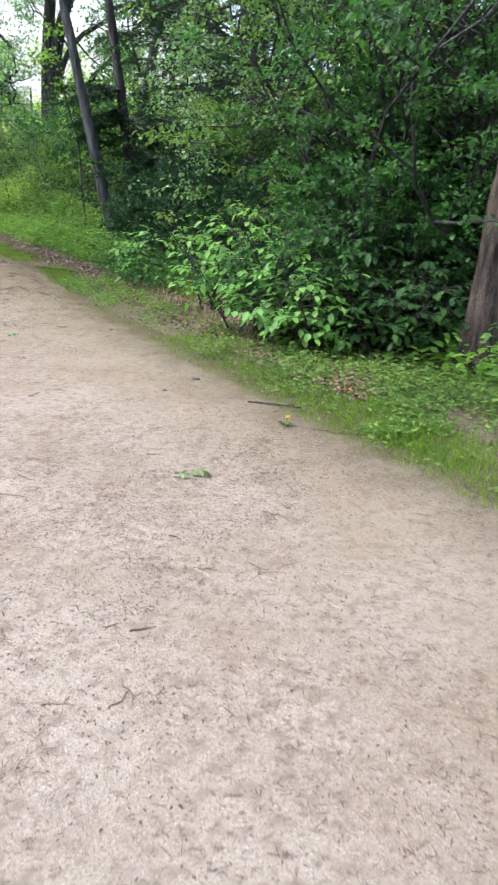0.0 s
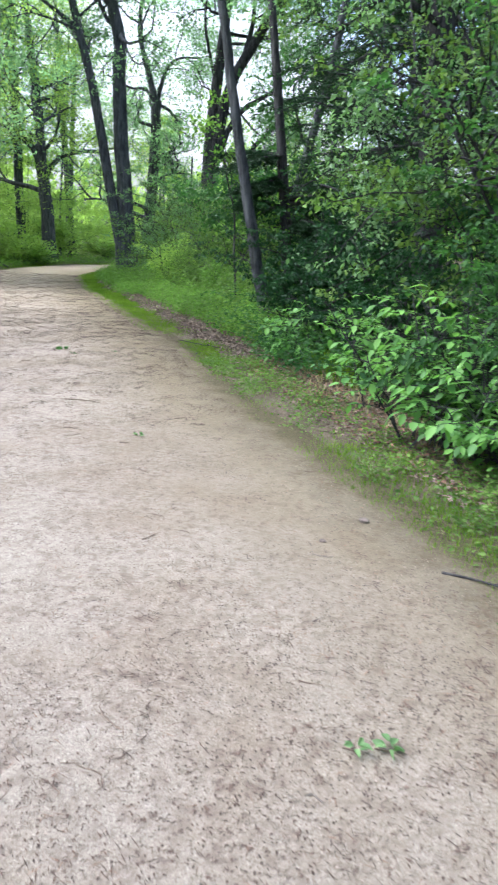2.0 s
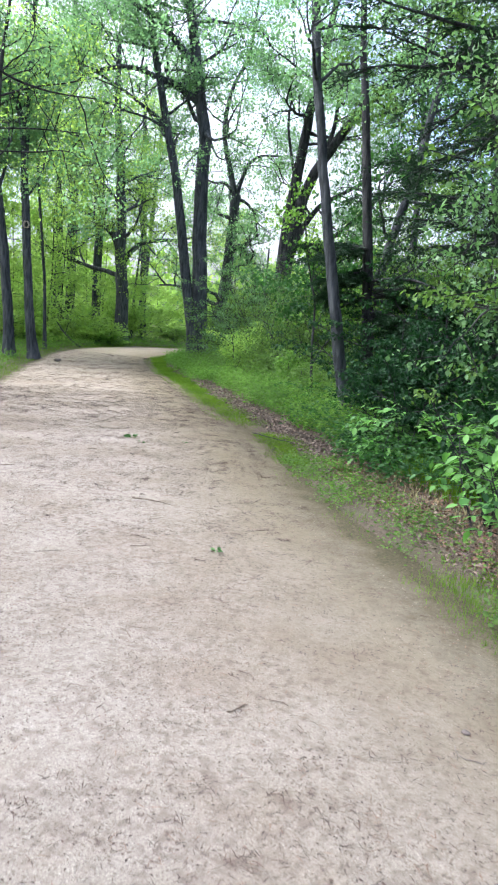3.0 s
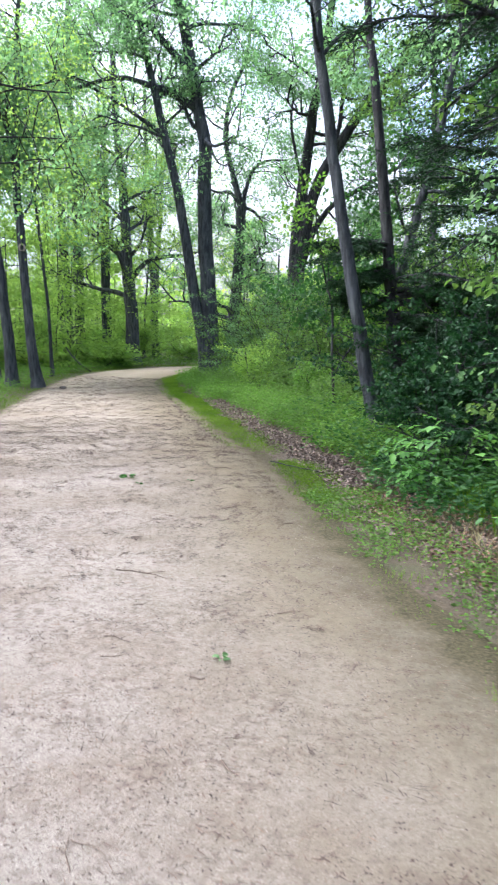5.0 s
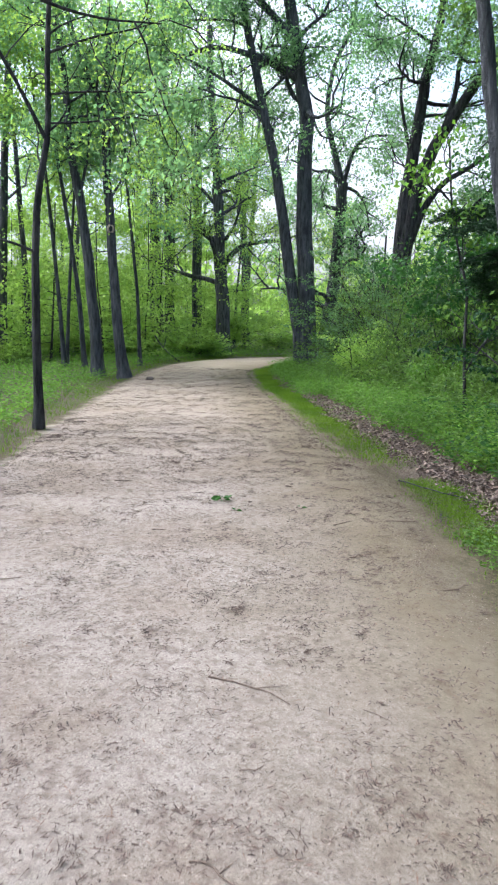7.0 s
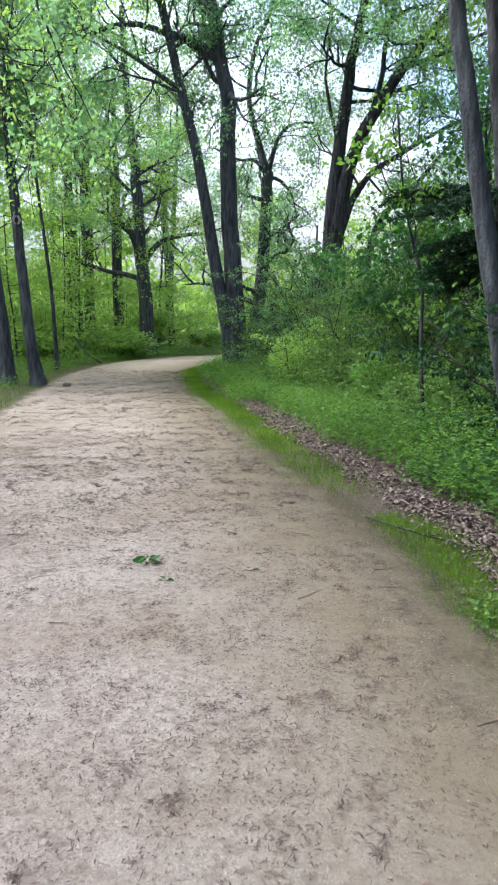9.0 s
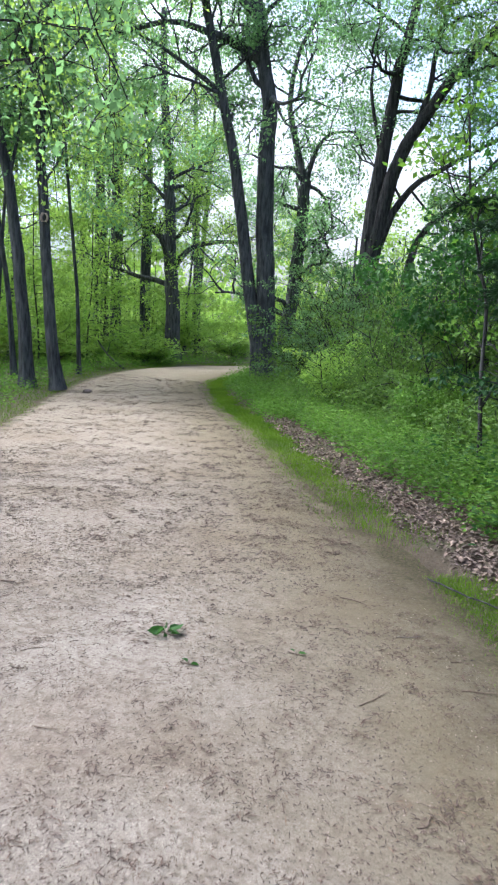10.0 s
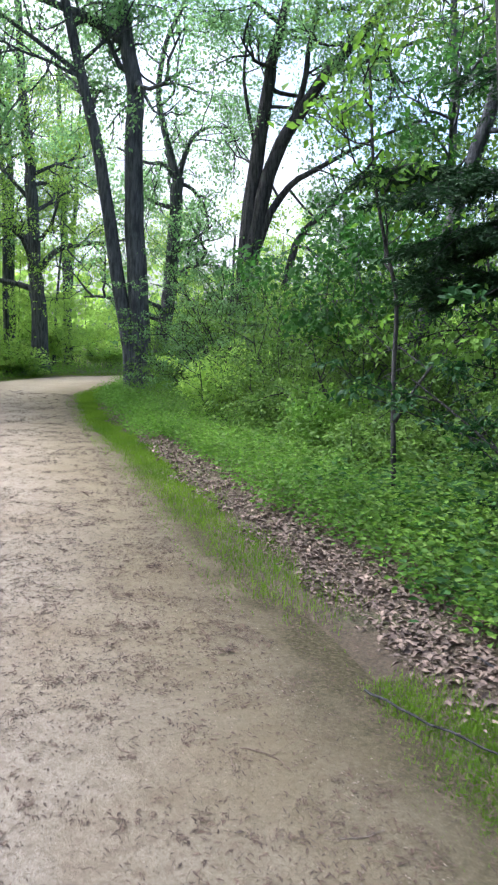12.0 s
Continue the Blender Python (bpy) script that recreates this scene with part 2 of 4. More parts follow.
def mesh_of(name, verts, faces, mat, smooth=False):
    """A mesh from an (n, 3) array and an (m, k) array, or a list of such arrays."""
    me = bpy.data.meshes.new(name)
    groups = faces if isinstance(faces, list) else [faces]
    groups = [np.asarray(f, dtype=np.int32) for f in groups if len(f)]
    verts = np.asarray(verts, dtype=np.float32)
    loops = np.concatenate([f.ravel() for f in groups])
    sizes = np.concatenate([np.full(len(f), f.shape[1], dtype=np.int32) for f in groups])
    me.vertices.add(len(verts))
    me.vertices.foreach_set("co", verts.ravel())
    me.loops.add(len(loops))
    me.loops.foreach_set("vertex_index", loops)
    me.polygons.add(len(sizes))
    me.polygons.foreach_set("loop_start", np.concatenate(([0], np.cumsum(sizes)[:-1])).astype(np.int32))
    me.update(calc_edges=True)
    me.materials.append(mat)
    if smooth:
        me.polygons.foreach_set("use_smooth", np.ones(len(sizes), dtype=bool))
    return me


def piece(name, me, parent=None, label=""):
    ob = new(name, me)
    if parent:
        ob.parent = parent
    return tagged(ob, label=label)


def unit(v):
    return v / np.maximum(np.linalg.norm(v, axis=-1, keepdims=True), 1e-9)


class Tubes:
    """Tapered round tubes, gathered into one mesh."""

    def __init__(self):
        self.v, self.f, self.n = [], [], 0

    def add(self, pts, radii, sides=6, rough=0.0, grooves=0.0):
        pts = np.asarray(pts, float)
        radii = np.asarray(radii, float)
        tan = unit(np.gradient(pts, axis=0))
        ref = np.array([1.0, 0, 0]) if abs(tan[0][0]) < 0.8 else np.array([0, 1.0, 0])
        u = unit(np.cross(tan, ref))
        w = np.cross(tan, u)
        a = np.linspace(0, 2 * np.pi, sides, endpoint=False)
        r = radii[:, None] * (1 + rough * RNG.normal(size=(len(pts), sides)) + grooves * RNG.normal(size=(1, sides)))
        ring = pts[:, None] + r[..., None] * (np.cos(a)[None, :, None] * u[:, None] + np.sin(a)[None, :, None] * w[:, None])
        base = self.n
        self.v.append(ring.reshape(-1, 3))
        i, j = np.meshgrid(np.arange(len(pts) - 1), np.arange(sides), indexing="ij")
        k = (j + 1) % sides
        self.f.append(np.stack([base + i * sides + j, base + i * sides + k, base + (i + 1) * sides + k, base + (i + 1) * sides + j], -1).reshape(-1, 4))
        self.n += len(pts) * sides

    def mesh(self, name, mat):
        return mesh_of(name, np.concatenate(self.v), np.concatenate(self.f), mat, True)


def leaf_cloud(name, at, way, size, mat, width=0.5, fold=0.18, flat=0.6, simple=False):
    """Many small folded leaves: bases at, pointing along way, with lengths size."""
    n = len(at)
    way = unit(way)
    up = unit(np.array([0, 0, 1.0]) * flat + RNG.normal(size=(n, 3)) * (1 - flat))
    side = unit(np.cross(way, up))
    nor = np.cross(side, way)
    L = np.asarray(size)[:, None] * np.ones((n, 1))
    W = L * width * 0.5 * RNG.uniform(0.8, 1.2, (n, 1))
    if simple:
        lift = nor * W * fold * 2
        v = np.stack([at, at + way * L * 0.5 + side * W + lift, at + way * L, at + way * L * 0.5 - side * W + lift], 1).reshape(-1, 3)
        b = np.arange(n)[:, None] * 4
        return mesh_of(name, v, np.concatenate([b + np.array([[0, 1, 2]]), b + np.array([[0, 2, 3]])]), mat)
    lift = nor * W * fold * 2
    droop = -nor * L * 0.10
    v = np.stack([at, at + way * L * 0.3 + side * W * 0.9 + lift, at + way * L * 0.65 + side * W * 0.8 + lift + droop * 0.4, at + way * L + droop,
                  at + way * L * 0.65 - side * W * 0.8 + lift + droop * 0.4, at + way * L * 0.3 - side * W * 0.9 + lift], 1).reshape(-1, 3)
    b = np.arange(n)[:, None] * 6
    return mesh_of(name, v, np.concatenate([b + np.array([[0, 1, 2, 3]]), b + np.array([[0, 3, 4, 5]])]), mat)


def wander(start, way, length, n, bend, lift=0.0):
    """Points of a crooked branch."""
    p, d = np.array(start, float), unit(np.array(way, float))
    out = [p]
    for _ in range(n):
        d = unit(d + RNG.normal(size=3) * bend + np.array([0, 0, lift]))
        p = p + d * length / n
        out.append(p)
    return np.array(out)


def along(pts, s):
    """The point and the direction at the share s of a polyline."""
    pts = np.asarray(pts, float)
    x = s * (len(pts) - 1)
    i = min(int(x), len(pts) - 2)
    return pts[i] + (pts[i + 1] - pts[i]) * (x - i), unit(pts[i + 1] - pts[i])


def smooth_line(pts, n):
    """A polyline through the given points, rounded off and resampled."""
    pts = np.asarray(pts, float)
    s = np.linspace(0, len(pts) - 1, n)
    out = []
    for x in s:
        i = min(int(x), len(pts) - 2)
        f = x - i
        p0, p1, p2, p3 = pts[max(i - 1, 0)], pts[i], pts[i + 1], pts[min(i + 2, len(pts) - 1)]
        out.append(0.5 * (2 * p1 + (p2 - p0) * f + (2 * p0 - 5 * p1 + 4 * p2 - p3) * f * f + (3 * p1 - p0 - 3 * p2 + p3) * f ** 3))
    return np.array(out)


def scatter_leaves(tips, per, spread, length):
    """Leaf bases and directions round the tips of twigs."""
    at = np.repeat(np.array([t[0] for t in tips]), per, axis=0)
    d = np.repeat(np.array([t[1] for t in tips]), per, axis=0)
    at = at + RNG.normal(size=at.shape) * spread * np.array([1, 1, 0.4])
    way = unit(d * 0.5 + RNG.normal(size=at.shape) * 0.8 + np.array([0, 0, -0.5]))
    return at, way, length * RNG.uniform(0.6, 1.25, len(at))


def ramify(tubes, tips, start, way, length, radius, level, bend=0.22, lift=0.05, kids=5):
    """A branch with its side branches; the last ones give the tips."""
    n = 6 if level else 4
    pts = wander(start, way, length, n, bend, lift)
    tubes.add(pts, np.linspace(radius, max(radius * 0.3, 0.004), n + 1), 6 if level > 1 else 4 if level else 3)
    if level == 0:
        for s in (0.35, 0.7, 1.0):
            tips.append(along(pts, s))
        return
    for i in range(kids):
        s = 0.3 + 0.7 * (i + RNG.uniform(0, 0.8)) / kids
        p, d = along(pts, min(s, 1.0))
        side = unit(np.cross(d, RNG.normal(size=3)))
        ramify(tubes, tips, p, unit(d * 0.65 + side * RNG.uniform(0.5, 1.0)), length * RNG.uniform(0.38, 0.6), radius * 0.5, level - 1, bend, lift, kids)


# ---- the path and the ground ----
RIGHT_EDGE = [(9.0, -7.0), (4.3, 0.2), (1.67, 3.57), (0.26, 5.45), (-2.25, 8.89), (-3.86, 11.6), (-6.0, 14.55), (-8.6, 18.2), (-11.1, 21.7), (-14.0, 26.2), (-15.6, 30.2), (-15.9, 33.5), (-14.2, 37.5), (-9.0, 42.0), (0.0, 47.0)]
LEFT_EDGE = [(4.8, -9.2), (1.0, -2.6), (-1.7, 1.3), (-3.1, 3.4), (-5.6, 6.9), (-7.8, 10.2), (-9.6, 12.75), (-12.0, 16.4), (-15.1, 21.2), (-18.4, 27.0), (-20.2, 32.0), (-20.3, 36.2), (-18.2, 40.6), (-12.0, 45.8), (-2.5, 51.0)]
RIGHT = smooth_line(RIGHT_EDGE, 220)
LEFT = smooth_line(LEFT_EDGE, 220)


def edge_distance(xy, line):
    """For each point the distance to a polyline and the share along it."""
    best, share = np.full(len(xy), 1e9), np.zeros(len(xy))
    for i in range(len(line) - 1):
        a, d = line[i], line[i + 1] - line[i]
        t = np.clip(((xy - a) @ d) / (d @ d), 0, 1)
        r = np.linalg.norm(xy - a - t[:, None] * d, axis=1)
        m = r < best
        best[m], share[m] = r[m], (i + t[m]) / (len(line) - 1)
    return best, share


def waves(xy, scale, seed):
    """Cheap smooth noise from -1 to 1."""
    g = np.random.default_rng(seed)
    out = np.zeros(len(xy))
    for k in range(5):
        w = g.normal(size=2) * scale * (1 + k * 0.8)
        out += np.sin(xy @ w + g.uniform(0, 6.28)) / (1 + k * 0.5)
    return out / 2.6


def ground_height(xy):
    mid = (RIGHT[::4] + LEFT[::4]) / 2
    d, _ = edge_distance(xy, mid)
    off = np.clip((d - 1.7) / 1.6, 0, 1)
    return -0.05 + off * (0.05 + 0.03 * waves(xy, 0.9, 3) + 0.05 * waves(xy, 0.25, 4)) + np.clip((d - 8) / 30, 0, 1) * 0.25


def build_ground():
    xs = np.concatenate([np.geomspace(-900, -48, 9), np.arange(-45, 22, 0.5), np.geomspace(24, 900, 10)])
    ys = np.concatenate([np.geomspace(-900, -14, 9), np.arange(-12, 62, 0.5), np.geomspace(65, 900, 10)])
    gx, gy = np.meshgrid(xs, ys, indexing="ij")
    xy = np.stack([gx.ravel(), gy.ravel()], 1)
    v = np.column_stack([xy, ground_height(xy)])
    i, j = np.meshgrid(np.arange(len(xs) - 1), np.arange(len(ys) - 1), indexing="ij")
    b = (i * len(ys) + j).ravel()
    ob = piece("ground", mesh_of("ground", v, np.stack([b, b + len(ys), b + len(ys) + 1, b + 1], 1), SOIL, True))
    tagged(ob, "brown and mossy forest floor under the trees", "ground", kind="structure")
    n, m = 440, 31
    r, l = smooth_line(RIGHT_EDGE, n), smooth_line(LEFT_EDGE, n)
    s = np.linspace(-0.14, 1.14, m)
    p = l[:, None] * (1 - s)[None, :, None] + r[:, None] * s[None, :, None]
    flat = p.reshape(-1, 2)
    out = np.clip((np.abs(s - 0.5) - 0.47) / 0.17, 0, 1)
    z = 0.012 * waves(flat, 1.1, 10).reshape(n, m) * (1 - out)[None] - 0.012 * ((s - 0.5) * 2)[None] ** 2 - 0.02 * out[None] - 0.09 * (out[None] ** 5)
    v = np.column_stack([flat, z.ravel()])
    i, j = np.meshgrid(np.arange(n - 1), np.arange(m - 1), indexing="ij")
    b = (i * m + j).ravel()
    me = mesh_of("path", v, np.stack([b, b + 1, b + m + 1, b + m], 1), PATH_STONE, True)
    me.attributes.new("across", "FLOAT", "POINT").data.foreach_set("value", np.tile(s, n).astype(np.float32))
    tagged(piece("path", me), "pale beige crushed stone footpath curving through woods", "path", kind="structure")


build_ground()


def path_height(xy):
    """The surface underfoot: the path where it lies, else the ground."""
    dl, dr = edge_distance(xy, LEFT)[0], edge_distance(xy, RIGHT)[0]
    s = dl / np.maximum(dl + dr, 1e-6)
    z = 0.012 * waves(xy, 1.1, 10) - 0.012 * ((s - 0.5) * 2) ** 2
    return np.where((dl < 4.6) & (dr < 4.6), np.maximum(z, ground_height(xy)), ground_height(xy))


def surface_z(x, y):
    return float(path_height(np.array([[x, y]]))[0])


def floor_z(x, y):
    return float(ground_height(np.array([[x, y]]))[0])


def side_points(n, line, near, far, s0, s1, sign, fade=1.0):
    """Random points beside an edge, from near to far metres outside it."""
    s = (s0 + (s1 - s0) * RNG.uniform(0, 1, n) ** fade) * (len(line) - 1)
    i = np.minimum(s.astype(int), len(line) - 2)
    p = line[i] + (line[i + 1] - line[i]) * (s - i)[:, None]
    d = unit(line[i + 1] - line[i])
    out = np.stack([d[:, 1], -d[:, 0]], 1) * sign
    return p + out * RNG.uniform(near, far, n)[:, None]


def ragged(n, line, near, far, s0, s1, sign, fade=1.0):
    """Points of a strip beside an edge whose two borders wander and thin out."""
    xy = side_points(n, line, near - 0.1, far + 0.15, s0, s1, sign, fade)
    d, reach = edge_distance(xy, line)
    share = np.clip((d - near - 0.14 * waves(xy, 2.3, 71) - 0.07 * waves(xy, 8, 72)) / 0.16, 0, 1) * np.clip((far + 0.12 * waves(xy, 2.9, 73) - d) / 0.22, 0, 1)
    share *= np.clip(0.75 + 0.6 * waves(xy, 5.5, 74), 0.1, 1)
    ends = 0.5 * waves(xy, 6.5, 75)
    share *= np.clip((reach - s0) / 0.012 + ends, 0, 1) * np.clip((s1 - reach) / 0.012 + ends, 0, 1)
    return xy[RNG.uniform(0, 1, len(xy)) < share]


def with_z(xy, lift=0.0):
    return np.column_stack([xy, ground_height(xy) + lift])


def grass(name, xy, height, mat, label, lean=0.5):
    n = len(xy)
    at = with_z(xy, -0.01)
    h = height * RNG.uniform(0.45, 1.3, n)
    d = RNG.normal(size=(n, 2))
    tip = np.column_stack([d * (h * lean)[:, None] * 0.6, h])
    w = np.column_stack([-d[:, 1], d[:, 0], np.zeros(n)])
    w = unit(w) * (0.0035 + 0.03 * h)[:, None] * 0.5
    v = np.stack([at - w, at + w, at + tip * np.array([0.35, 0.35, 0.6]) + w * 0.8, at + tip * np.array([0.35, 0.35, 0.6]) - w * 0.8, at + tip], 1).reshape(-1, 3)
    b = np.arange(n)[:, None] * 5
    ob = piece(name, mesh_of(name, v, [b + np.array([[0, 1, 2, 3]]), b + np.array([[3, 2, 4]])], mat))
    return tagged(ob, label, "grass", kind="stuff")


def herbs(name, xy, height, leaf, mat, label, leaves=9, width=0.55):
    """Low leafy plants, too many to count."""
    n = len(xy)
    at = with_z(xy)
    h = height * RNG.uniform(0.4, 1.25, n) * (1 + 0.45 * waves(xy, 1.7, 81))
    lean = RNG.normal(size=(n, 2)) * 0.2
    k = np.tile(np.linspace(0.25, 1.0, leaves), n)
    base = np.repeat(at, leaves, 0)
    hh = np.repeat(h, leaves)
    ang = np.tile(np.arange(leaves) * 2.4, n) + np.repeat(RNG.uniform(0, 6.28, n), leaves)
    out = np.column_stack([np.cos(ang), np.sin(ang), RNG.uniform(-0.25, 0.45, n * leaves)])
    reach = (0.10 + 0.25 * hh) * RNG.uniform(0.1, 1.0, n * leaves)
    p = base + np.column_stack([np.repeat(lean, leaves, 0) * (hh * k)[:, None], hh * k]) + out * reach[:, None]
    ob = piece(name, leaf_cloud(name, p, out, leaf * RNG.uniform(0.55, 1.3, n * leaves), mat, width))
    return tagged(ob, label, "undergrowth", kind="stuff")


# ---- trees ----
def trunk_flare(radii, pts):
    z = np.asarray(pts)[:, 2] - pts[0][2]
    return np.asarray(radii) * (1 + 0.45 * np.exp(-z / 0.35))


def tree(name, label, stems, limbs, bark, leaf, crown, group=""):
    """stems, limbs: lists of (points, radius at the foot, radius at the top). crown: dict of what grows on them."""
    base = stems[0][0][0]
    root = tagged(new(name), label, "tree", group)
    root.location = (base[0], base[1], floor_z(base[0], base[1]) - 0.03)
    off = np.array(root.location)
    lines = []
    for k, (pts, r0, r1) in enumerate(stems):
        pts = smooth_line(np.array(pts, float), 26) - off
        pts[1:-1] += RNG.normal(size=(len(pts) - 2, 3)) * r0 * 0.06
        rad = r0 + (r1 - r0) * np.linspace(0, 1, 26) ** 0.85
        if k == 0 or pts[0][2] < 0.6:
            rad = trunk_flare(rad, pts)
        t = Tubes()
        t.add(pts, rad, 22, 0.02, 0.05)
        piece("trunk" if k == 0 else "stem", t.mesh("trunk", bark), root)
        lines.append((pts, r0, r1, crown.get("from", 0.45)))
    for pts, r0, r1 in limbs:
        pts = smooth_line(np.array(pts, float), 14) - off
        t = Tubes()
        t.add(pts, np.linspace(r0, r1, 14), 8, 0.05)
        piece("limb", t.mesh("limb", bark), root)
        lines.append((pts, r0, r1, 0.3))
    boughs, tips = Tubes(), []
    for pts, r0, r1, low in lines:
        count = crown["boughs"] if low == crown.get("from", 0.45) else crown.get("limb_boughs", 5)
        for i in range(count):
            s = low + (1 - low) * (i + RNG.uniform(0, 0.9)) / count
            p, d = along(pts, min(s, 1.0))
            side = unit(np.cross(d, RNG.normal(size=3)))
            w = unit(d * crown.get("rise", 0.45) + side)
            rr = (r0 + (r1 - r0) * s) * 0.42
            ramify(boughs, tips, p, w, crown["reach"] * RNG.uniform(0.55, 1.15) * (1.15 - 0.5 * s), max(rr, 0.012), crown.get("levels", 2), 0.24, 0.03, crown.get("kids", 4))
    tagged(piece("branchwork", boughs.mesh("branchwork", bark), root), kind="stuff")
    at, way, size = scatter_leaves(tips, crown["per"], crown["spread"], crown["leaf"])
    piece("crown", leaf_cloud("crown", at, way, size, leaf, crown.get("width", 0.6), simple=True), root)
    return root


def shrub(name, label, x, y, height, spread, leaf, mat, count=7, per=9, bark=BARK_DARK, width=0.5, kids=5, levels=1, group="shrubs beside the path", loose=1.0):
    """Several stems from one root, each with side twigs and leaves."""
    root = tagged(new(name), label, "shrub", group)
    root.location = (x, y, floor_z(x, y) - 0.02)
    t, tips = Tubes(), []
    for i in range(count):
        a = i * 2.4 + RNG.uniform(0, 1)
        w = (math.cos(a) * spread / height * RNG.uniform(0.3, 1), math.sin(a) * spread / height * RNG.uniform(0.3, 1), 1.0)
        ramify(t, tips, (RNG.normal() * 0.06, RNG.normal() * 0.06, 0), w, height * RNG.uniform(0.65, 1.1), 0.011 + 0.006 * height, levels, 0.2, 0.02, kids)
    tagged(piece("stemwork", t.mesh("stemwork", bark), root), kind="stuff")
    at, way, size = scatter_leaves(tips, per, (0.07 + 0.045 * height) * loose, leaf)
    at[:, 2] = np.maximum(at[:, 2], 0.06)
    piece("foliage", leaf_cloud("foliage", at, way, size, mat, width, flat=0.7), root)
    return root


# ---- large trees along the path ----
OAK = dict(boughs=10, reach=3.6, per=20, spread=0.27, leaf=0.11, kids=4, levels=2, limb_boughs=6, rise=0.4)
tree("oak_tree", "tall twin-stemmed oak with grey bark beside the bend of the path",
     [([(-12.85, 28.0, 0), (-12.95, 27.97, 2), (-13.04, 27.93, 4.0), (-13.13, 27.88, 6.6), (-13.08, 27.9, 8.1), (-13.28, 27.8, 9.4), (-13.6, 27.65, 11.4), (-14.1, 27.4, 14.2), (-14.2, 27.3, 17.0)], 0.32, 0.15),
      ([(-13.1, 27.9, 0), (-13.2, 27.85, 1.4), (-13.46, 27.73, 3.0), (-13.77, 27.57, 5.3), (-14.06, 27.43, 7.0), (-14.34, 27.3, 8.3), (-14.8, 27.1, 10.6), (-15.4, 26.8, 13.6), (-15.9, 26.6, 16.5)], 0.235, 0.10)],
     [([(-13.28, 27.8, 9.3), (-13.94, 27.49, 9.9), (-14.8, 27.06, 10.2), (-15.85, 26.55, 10.45), (-17.4, 25.8, 10.0), (-18.7, 25.2, 9.95)], 0.14, 0.04),
      ([(-13.53, 27.69, 10.7), (-14.14, 27.39, 11.35), (-14.84, 27.05, 12.2), (-15.5, 26.7, 12.5), (-16.6, 26.3, 13.6)], 0.15, 0.05),
      ([(-14.3, 27.3, 8.5), (-15.1, 26.93, 9.1), (-16.1, 26.45, 9.8), (-17.6, 25.8, 10.6)], 0.09, 0.03)],
     BARK_GREY, LEAF_CANOPY, dict(OAK, **{"from": 0.5}))
tree("oak_tree", "grey oak with a crooked forked top behind the undergrowth",
     [([(-14.7, 33.2, 0), (-14.6, 33.2, 1.5), (-14.43, 33.28, 2.9), (-14.24, 33.36, 5.7), (-14.17, 33.4, 7.2)], 0.29, 0.21),
      ([(-14.17, 33.4, 7.1), (-14.5, 33.23, 8.4), (-14.8, 33.1, 9.9), (-14.6, 33.2, 11.6), (-14.0, 33.5, 13.2), (-13.8, 33.6, 15.5)], 0.14, 0.05)],
     [([(-14.17, 33.4, 7.0), (-14.6, 33.2, 7.65), (-15.2, 33.0, 7.7), (-16.2, 32.8, 8.2)], 0.10, 0.03),
      ([(-14.15, 33.4, 7.1), (-13.82, 33.55, 8.4), (-13.3, 33.8, 8.95), (-12.4, 34.2, 9.0)], 0.10, 0.03)],
     BARK_GREY, LEAF_CANOPY, dict(OAK, **{"from": 0.35, "boughs": 8, "per": 18}))
tree("oak_tree", "broad many-stemmed oak with spreading dark limbs",
     [([(-10.9, 31.4, 0), (-10.95, 31.4, 2), (-10.93, 31.4, 4.0), (-10.88, 31.4, 5.6), (-10.72, 31.4, 7.1), (-10.45, 31.4, 8.8), (-10.25, 31.4, 10.3), (-9.95, 31.4, 11.5), (-9.6, 31.4, 14.0)], 0.36, 0.12),
      ([(-10.85, 31.35, 3.6), (-10.52, 31.4, 5.8), (-10.18, 31.4, 7.1), (-9.6, 31.4, 8.2), (-8.53, 31.4, 9.6), (-7.5, 31.4, 10.7), (-6.3, 31.5, 11.9), (-4.8, 31.6, 13.0)], 0.27, 0.10)],
     [([(-10.7, 31.38, 4.2), (-10.48, 31.4, 4.9), (-10.13, 31.4, 5.75), (-9.5, 31.4, 6.5), (-8.8, 31.4, 6.85), (-7.4, 31.6, 7.6), (-5.8, 31.8, 8.2)], 0.16, 0.04),
      ([(-9.6, 31.4, 8.2), (-9.3, 31.5, 9.4), (-9.2, 31.6, 10.6), (-8.8, 31.7, 12.2)], 0.12, 0.04),
      ([(-8.53, 31.4, 9.6), (-7.4, 31.6, 9.9), (-6.0, 31.8, 10.4), (-4.6, 32.0, 10.6)], 0.09, 0.03),
      ([(-10.7, 31.4, 7.4), (-11.1, 31.3, 9.2), (-11.13, 31.3, 10.15), (-10.95, 31.3, 11.4), (-11.2, 31.2, 13.0)], 0.07, 0.02)],
     BARK_DARK, LEAF_CANOPY, dict(OAK, **{"from": 0.58, "boughs": 7, "limb_boughs": 5}))
tree("oak_tree", "slanting dark oak among the bushes",
     [([(-10.1, 31.7, 0), (-9.95, 31.6, 1.3), (-9.6, 31.72, 4.1), (-9.2, 31.85, 5.15), (-8.3, 32.1, 6.0), (-7.0, 32.5, 7.6)], 0.17, 0.05)], [],
     BARK_DARK, LEAF_CANOPY, dict(OAK, **{"boughs": 6, "reach": 2.4, "per": 12}))
